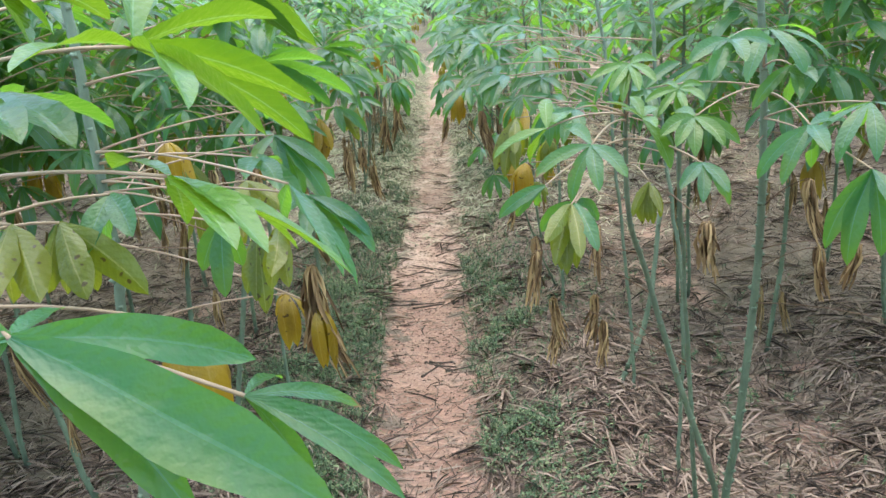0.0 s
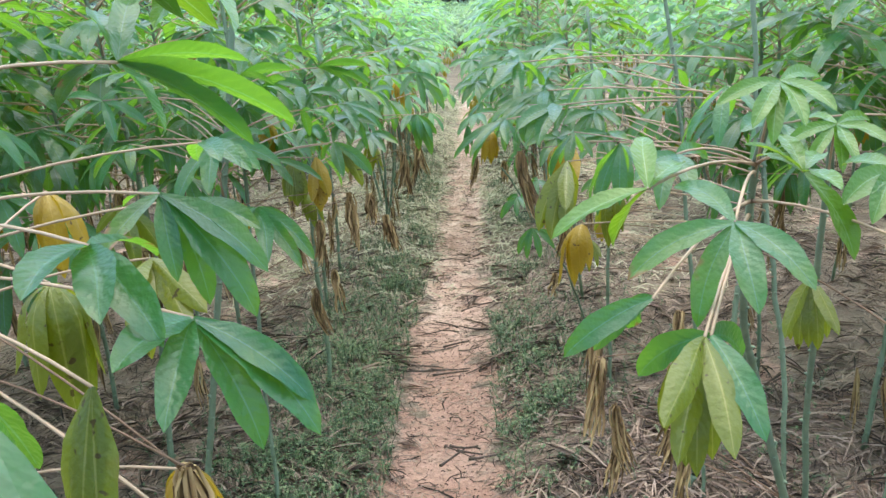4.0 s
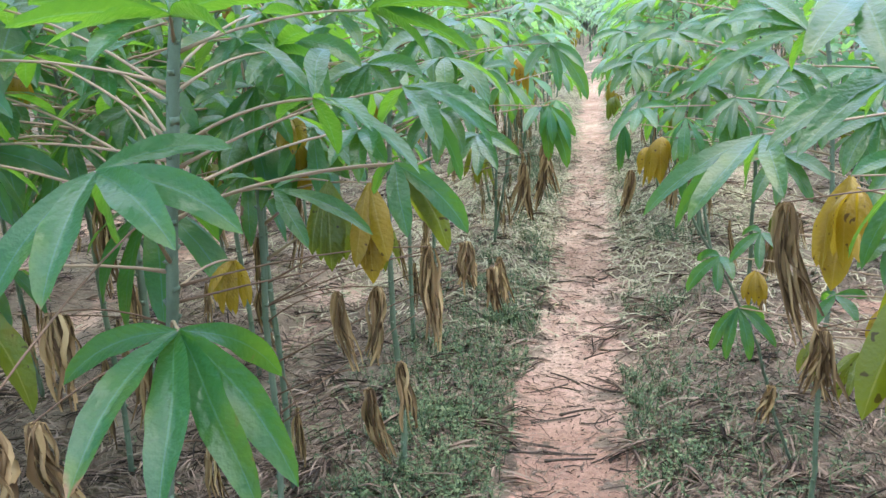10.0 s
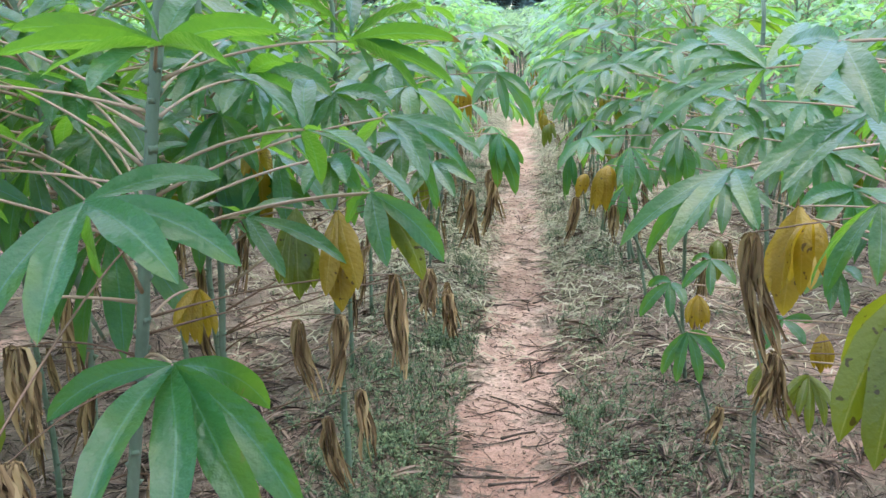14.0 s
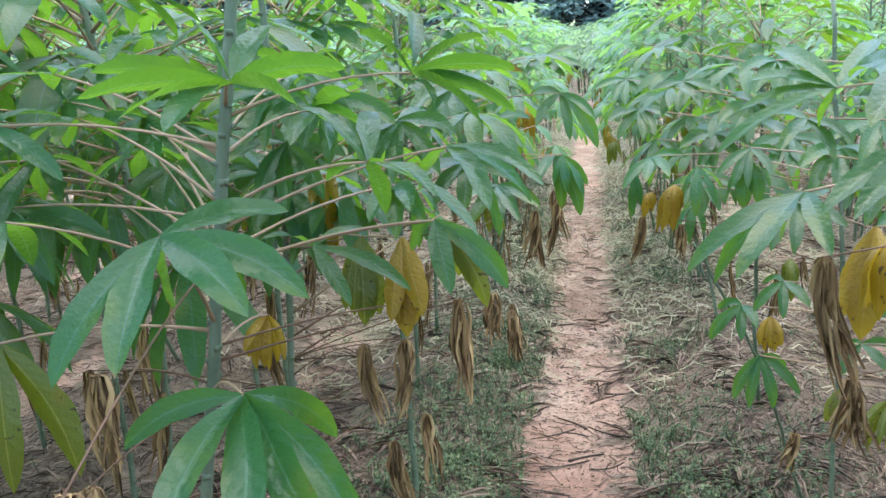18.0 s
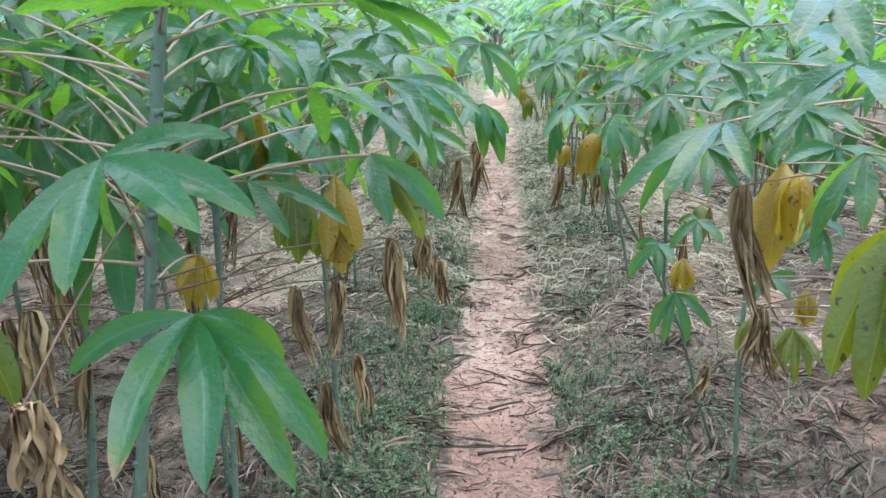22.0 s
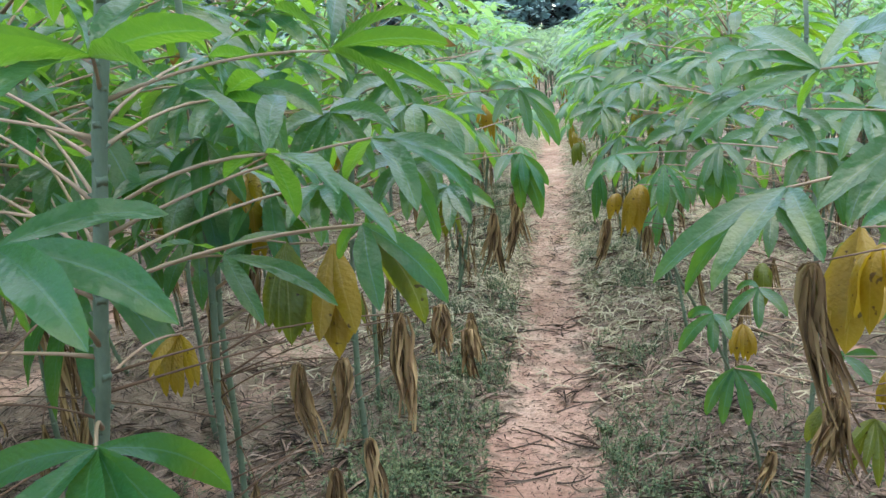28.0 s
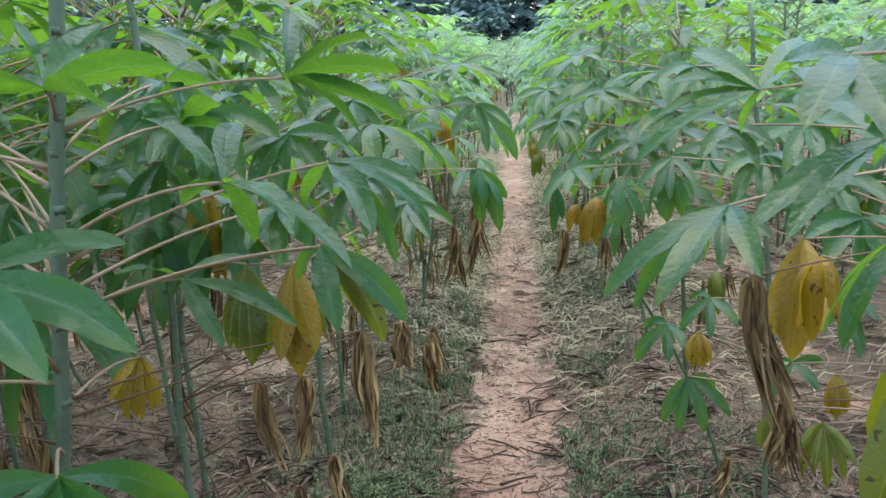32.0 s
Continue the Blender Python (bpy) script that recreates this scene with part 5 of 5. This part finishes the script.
def build_field():
    rng = random.Random(5)
    near, mid, back, far = [], [], [], []
    for x, y in row_places():
        # Path-side plants behind the start are added unseen, to shade the near ground.
        if -0.1 < y < 4.5 and -1.3 < x < 1.1 and (y < 3.6 or x > -0.95):
            continue
        (near if 0.5 < y < 6.2 and abs(x) < 3.2 else mid if -5.1 < y < 9 else back if y < 15.5 else far).append((x, y))
    near += [(-1.02, 3.40), (-1.15, 2.72), (-0.98, 3.95), (1.25, 3.55), (1.05, 4.2), (-1.62, 3.1), (-1.55, 4.1), (-1.5, 5.0)]
    for places, detail, seeds in ((near, 3, range(40, 47)), (mid, 2, range(60, 68)), (back, 1, range(70, 78))):
        kinds = [field_plant(sd, detail) for sd in seeds]
        for k, (x, y) in enumerate(places):
            m = place(x, y, rng, (1.16 if x < 0 else 1.02) if detail == 3 else 1.0)
            if k < len(kinds):
                ob = kinds[k]
                ob.matrix_basis = m
            else:
                ob = copy_thing(kinds[rng.randrange(len(kinds))], m)
                ob.matrix_basis = m
    crown, rest, brown = Shape(), Shape(), Shape()
    protos = [field_plant(sd, 0) for sd in range(80, 86)]
    baked = []
    for lines, items, r in protos:
        c, g, b = Shape(), Shape(), Shape()
        for pts in lines:
            tube(g, pts[::5], [0.012] * len(pts[::5]), 3)
        for kind, a, hub, ln, el, bd, n in items[::3]:
            if kind == "d":
                withered(b, hub, ln, r, 2, 1, 0.02)
            else:
                way = hub - a
                palm(c, hub, math.degrees(math.atan2(way.y, way.x)), 5, ln * 1.35, el, bd, r, width=0.21, segs=2, cols=2)
        baked.append([(np.array(q.v), q.f, q.uv) for q in (c, g, b)])
    for x, y in far:
        m = np.array(place(x, y, rng, 1.0 + 0.006 * max(0, y - 16)))
        for sh, (v, f, uv) in zip((crown, rest, brown), baked[rng.randrange(len(baked))]):
            sh.add((v @ m[:3, :3].T + m[:3, 3]).tolist(), f, uv)
    root = tagged(new("distant_cassava"), "distant rows of green cassava merging into a canopy", "plants", kind="stuff")
    part("canopy", crown.mesh("canopy", DISTANT_HAZED), root)
    part("stems", rest.mesh("stems", STEM), root)
    part("dry_leaves", brown.mesh("dry_leaves", DRY), root)
    for ob in (root, *root.children):
        tagged(ob, kind="stuff")


build_field()


# ---- litter and weeds ----
def cover(x, y):
    """How much litter lies at a place: little on the path and in bare patches, much on the ridges."""
    path = np.clip((np.abs(x - path_x(y)) - 0.11) / 0.16, 0.12, 1.0)
    return path * np.clip(0.62 + 0.38 * ridge(x, y) + 0.40 * rough(x, y, 0.6, 4.0), 0.15, 1.0)


def strands(x, y, az, ln, radius, curl, lift, shape):
    """Thin bent stalks, three-sided, as arrays over all of them at once."""
    n, k = len(x), 3
    s = np.linspace(0, 1, k)[None, :]
    turn = az[:, None] + curl[:, None] * (s - 0.5)
    px = x[:, None] + np.cos(turn) * ln[:, None] * (s - 0.5)
    py = y[:, None] + np.sin(turn) * ln[:, None] * (s - 0.5)
    pz = ground_z(px, py) + 0.002 + lift[:, None] * np.sin(math.pi * (0.12 + 0.76 * s)) + lift[:, None] * 0.4 * np.sin(7 * px + 5 * py)
    side = np.stack([-np.sin(turn), np.cos(turn), np.zeros_like(turn)], -1)
    up = np.array((0, 0, 1.0))
    c = np.stack([px, py, pz], -1)
    rad = radius[:, None, None] * np.array((1, 0.95, 0.55))[None, :, None]
    ring = np.stack([c + side * rad, c + up * rad * 1.2, c - side * rad], 2)
    v = ring.reshape(-1, 3)
    quads = []
    for j in range(k - 1):
        for q in range(2):
            r = q + 1
            quads.append((j * 3 + q, j * 3 + r, (j + 1) * 3 + r, (j + 1) * 3 + q))
    f = (np.arange(n)[:, None, None] * (3 * k) + np.array(quads)[None]).reshape(-1, 4)
    shape.add(v.tolist(), f.tolist())


def build_litter():
    rng = random.Random(21)
    r = np.random.default_rng(21)
    sh = Shape()
    n = 135000
    y = 1.9 + 11.0 * r.random(n) ** 1.55
    x = r.uniform(-1, 1, n) * (0.55 * y + 0.8)
    heap = 3.1 * rough(x, y, 0.8, 7.0)
    az = np.where(r.random(n) < 0.55, heap + r.normal(0, 0.35, n), r.uniform(0, 6.28, n))
    keep = r.random(n) < cover(x, y)
    x, y, az = x[keep], y[keep], az[keep]
    n = len(x)
    thick = r.random(n) < 0.2
    strands(x, y, az, r.uniform(0.02, 0.07, n) + (r.random(n) < 0.5) * r.uniform(0.02, 0.12, n), np.where(thick, r.uniform(0.0024, 0.0042, n), r.uniform(0.0008, 0.0024, n)), np.where(thick, 0.25, 0.6) * r.normal(0, 1.0, n), r.uniform(0.0, 0.035, n) * cover(x, y), sh)
    # crumbs and broken bits on the path and between the stalks
    n = 16000
    y = 1.8 + 9.0 * r.random(n) ** 1.5
    x = path_x(y) + r.normal(0, 0.34, n)
    strands(x, y, r.uniform(0, 6.28, n), r.uniform(0.004, 0.022, n) * (1 + (r.random(n) < 0.12) * 4), r.uniform(0.0008, 0.003, n), r.normal(0, 0.6, n), r.uniform(0.0, 0.004, n), sh)
    # paler straw farther along the rows
    pale = Shape()
    n = 36000
    y = 5.2 + 14.0 * r.random(n) ** 1.3
    x = path_x(y) + r.normal(0, 1.1, n)
    keep = r.random(n) < np.clip((np.abs(x - path_x(y)) - 0.10) / 0.15, 0.05, 1.0) * np.clip((y - 5.0) / 2.5, 0.1, 1.0)
    x, y = x[keep], y[keep]
    n = len(x)
    strands(x, y, r.uniform(0, 6.28, n), r.uniform(0.04, 0.16, n), r.uniform(0.0015, 0.004, n), r.normal(0, 0.8, n), r.uniform(0.0, 0.05, n), pale)
    ob = new("pale_straw", pale.mesh("pale_straw", PALE_STRAW))
    tagged(ob, "pale dry straw and grass between the rows", "litter", kind="stuff")
    ob = new("dead_straw", sh.mesh("dead_straw", LITTER))
    tagged(ob, "brown dead stalks and straw littering the ridges", "litter", kind="stuff")
    # shrivelled leaves that lie on the ground, fingers spread
    sh = Shape()
    for k in range(4200):
        y = 1.8 + 9.0 * rng.random() ** 1.7
        x = rng.uniform(-1, 1) * (0.5 * y + 0.9)
        if rng.random() > 0.1 + cover(x, y):
            continue
        z = ground_z(x, y) + 0.012
        az = rng.uniform(0, 6.28)
        spread, ln = rng.uniform(0.12, 0.5), rng.uniform(0.10, 0.22)
        for j in range(rng.choice((5, 6, 7, 8))):
            lobe(sh, (x + rng.uniform(-0.01, 0.01), y + rng.uniform(-0.01, 0.01), z), az + rng.gauss(0, spread), rng.uniform(0.05, 0.4), rng.uniform(0.3, 0.8), ln * rng.uniform(0.7, 1.05), rng.uniform(0.0018, 0.0045), rng, 4, 3, 1.2, 0.6, rng.uniform(-0.8, 0.8))
    ob = new("fallen_leaves", sh.mesh("fallen_leaves", LITTER))
    tagged(ob, "shrivelled brown leaves fallen on the soil", "litter", kind="stuff")


def weed_amount(x, y):
    d = x - path_x(y)
    edge = math.exp(-((abs(d + 0.06) - 0.42) / 0.22) ** 2) * (1.0 if d < 0 else 0.6)
    patch = math.exp(-((x + 0.62) / 0.28) ** 2 - ((y - 4.9) / 0.9) ** 2) + 1.1 * math.exp(-((x + 0.50) / 0.20) ** 2 - ((y - 3.7) / 0.7) ** 2) + 0.5 * math.exp(-((x - 0.40) / 0.30) ** 2 - ((y - 4.5) / 0.55) ** 2)
    clump = min(1.0, max(0.04, 0.22 + 2.0 * float(rough(x, y, 1.7, 5.0))))
    return clump * edge * max(0.05, 0.5 + 0.9 * float(rough(x, y, 0.8, 9.0))) + 0.34 * patch + 0.06 * max(0.2, float(rough(x, y, 1.1, 3.0)) + 0.5)


def build_weeds():
    rng = random.Random(31)
    sh = Shape()
    made = 0
    while made < 9800:
        y = 1.9 + 9.5 * rng.random() ** 1.5
        x = path_x(y) + rng.gauss(0, 0.70)
        if rng.random() > weed_amount(x, y) or abs(x - path_x(y)) < 0.19:
            continue
        made += 1
        z = ground_z(x, y)
        h = rng.uniform(0.015, 0.085)
        lean = Vector((rng.uniform(-0.5, 0.5), rng.uniform(-0.5, 0.5), 1)) * h
        tube(sh, [(x, y, z - 0.004), (x + lean.x * 0.5, y + lean.y * 0.5, z + h * 0.55), (x + lean.x, y + lean.y, z + h)], [0.0014, 0.0012, 0.0008], 3)
        for k in range(rng.choice((5, 6, 8, 9))):
            s = rng.uniform(0.2, 1.0)
            o = (x + lean.x * s, y + lean.y * s, z + h * s)
            ln = rng.uniform(0.007, 0.018) if k % 4 else rng.uniform(0.02, 0.05)
            lobe(sh, o, rng.uniform(0, 6.28), rng.uniform(-0.1, 0.7), rng.uniform(0.2, 0.9), ln, ln * rng.uniform(0.22, 0.38) if k % 4 else 0.0016, rng, 2, 2, 0.2, 0.1)
    ob = new("weeds", sh.mesh("weeds", WEED))
    tagged(ob, "low green weeds along the path edges", "weeds", kind="stuff")


def dead_stalk(x, y, az, length, radius, bow, label):
    """A thick dead stalk with a swollen leaf scar at its foot."""
    sh = Shape()
    pts, rad = [], []
    for k in range(7):
        s = k / 6 - 0.5
        px = x + math.cos(az) * length * s - math.sin(az) * bow * (1 - 4 * s * s)
        py = y + math.sin(az) * length * s + math.cos(az) * bow * (1 - 4 * s * s)
        pts.append(Vector((px, py, float(ground_z(px, py)) + radius * 0.8)))
        rad.append(radius * (1.5 if k == 0 else 1.0 - 0.07 * k))
    o = pts[3].copy()
    tube(sh, [p - o for p in pts], rad, 7)
    ob = new("dead_stalk", sh.mesh("dead_stalk", DARK_STALK))
    ob.location = o
    tagged(ob, label, "stalk", "dead stalks on the ground")


def build_stalks():
    rng = random.Random(41)
    heaps = ((-0.34, 4.42, 0.10, 9, 0.1), (-0.12, 4.55, 0.9, 6, 0.5), (-0.18, 4.9, 2.7, 5, 0.5), (0.05, 5.3, 0.3, 5, 0.6), (-0.15, 3.6, 0.2, 5, 0.7), (0.55, 2.95, 2.3, 9, 0.5), (0.85, 3.3, 0.4, 8, 0.5), (0.3, 3.2, 2.6, 6, 0.6),
             (0.45, 4.6, 0.5, 8, 0.5), (-0.7, 4.3, 0.3, 7, 0.6), (1.3, 3.1, 2.2, 7, 0.5), (-0.2, 6.2, 0.2, 4, 0.6))
    for x, y, az, n, spread in heaps:
        for k in range(n):
            dead_stalk(x + rng.gauss(0, 0.09), y + rng.gauss(0, 0.06), az + rng.gauss(0, spread), rng.uniform(0.08, 0.22), rng.uniform(0.0028, 0.0052), rng.uniform(-0.02, 0.02), "thin grey-brown dead leaf stalk lying on the soil")


build_litter()
build_weeds()
build_stalks()


# ---- forest edge ----
def forest_tree(seed):
    rng = random.Random(seed)
    root = tagged(new("tree"), "dark forest tree at the far edge of the field", "tree", "forest edge")
    h = rng.uniform(9, 14)
    sh = Shape()
    pts = stem_points((0, 0, -0.3), (rng.uniform(-0.5, 0.5), 0, h * 0.8), rng.uniform(-0.3, 0.3), 8, rng)
    tube(sh, pts, [0.22 - 0.17 * k / 8 for k in range(9)], 7)
    tips = []
    for k in range(14):
        a = pts[1 + k % 6]
        az = 2.4 * k
        ln = rng.uniform(1.4, 3.0)
        b = a + Vector((math.cos(az) * ln, math.sin(az) * ln, rng.uniform(0.5, 2.0)))
        tube(sh, [a, a.lerp(b, 0.5) + Vector((0, 0, 0.2)), b], [0.08, 0.05, 0.02], 5)
        tips.append(b)
    part("trunk", sh.mesh("trunk", BARK), root)
    sh = Shape()
    tips.append(pts[-1])
    for b in tips + [pts[-1] + Vector((rng.uniform(-1, 1), rng.uniform(-1, 1), rng.uniform(-2, 1))) for k in range(5)]:
        for j in range(40):
            q = Vector((rng.gauss(0, 0.75), rng.gauss(0, 0.75), rng.gauss(0, 0.6))) + b
            lobe(sh, q, rng.uniform(0, 6.28), rng.uniform(-0.6, 0.5), 0.6, rng.uniform(0.5, 0.95), rng.uniform(0.18, 0.30), rng, 2, 2, 0.0, 0.0)
    part("crown", sh.mesh("crown", TREE_LEAF_HAZED), root)
    return root


def build_forest():
    rng = random.Random(77)
    kinds = [forest_tree(sd) for sd in range(5)]
    k = 0
    for row, y0 in enumerate((47, 50, 53.5, 57)):
        x = -42.0 + row * 1.7
        while x < 42:
            y = y0 + rng.uniform(-1.5, 1.5)
            s = rng.uniform(0.85, 1.15)
            m = Matrix.LocRotScale((x, y, ground_z(x, y)), Euler((0, 0, rng.uniform(0, 6.28))), (s, s, s))
            ob = kinds[k] if k < len(kinds) else copy_thing(rng.choice(kinds), m)
            ob.matrix_basis = m
            k += 1
            x += rng.uniform(2.3, 3.4)
    # bushes in front of the trunks
    x = -32.0
    while x < 32:
        y = 45.5 + rng.uniform(-0.5, 0.8)
        s = rng.uniform(0.26, 0.40)
        m = Matrix.LocRotScale((x, y, ground_z(x, y)), Euler((0, 0, rng.uniform(0, 6.28))), (s * 1.3, s * 1.3, s))
        ob = tagged(copy_thing(rng.choice(kinds), m), "low bushy young tree at the forest edge", "tree", "forest edge")
        ob.matrix_basis = m
        x += rng.uniform(0.9, 1.6)


build_forest()
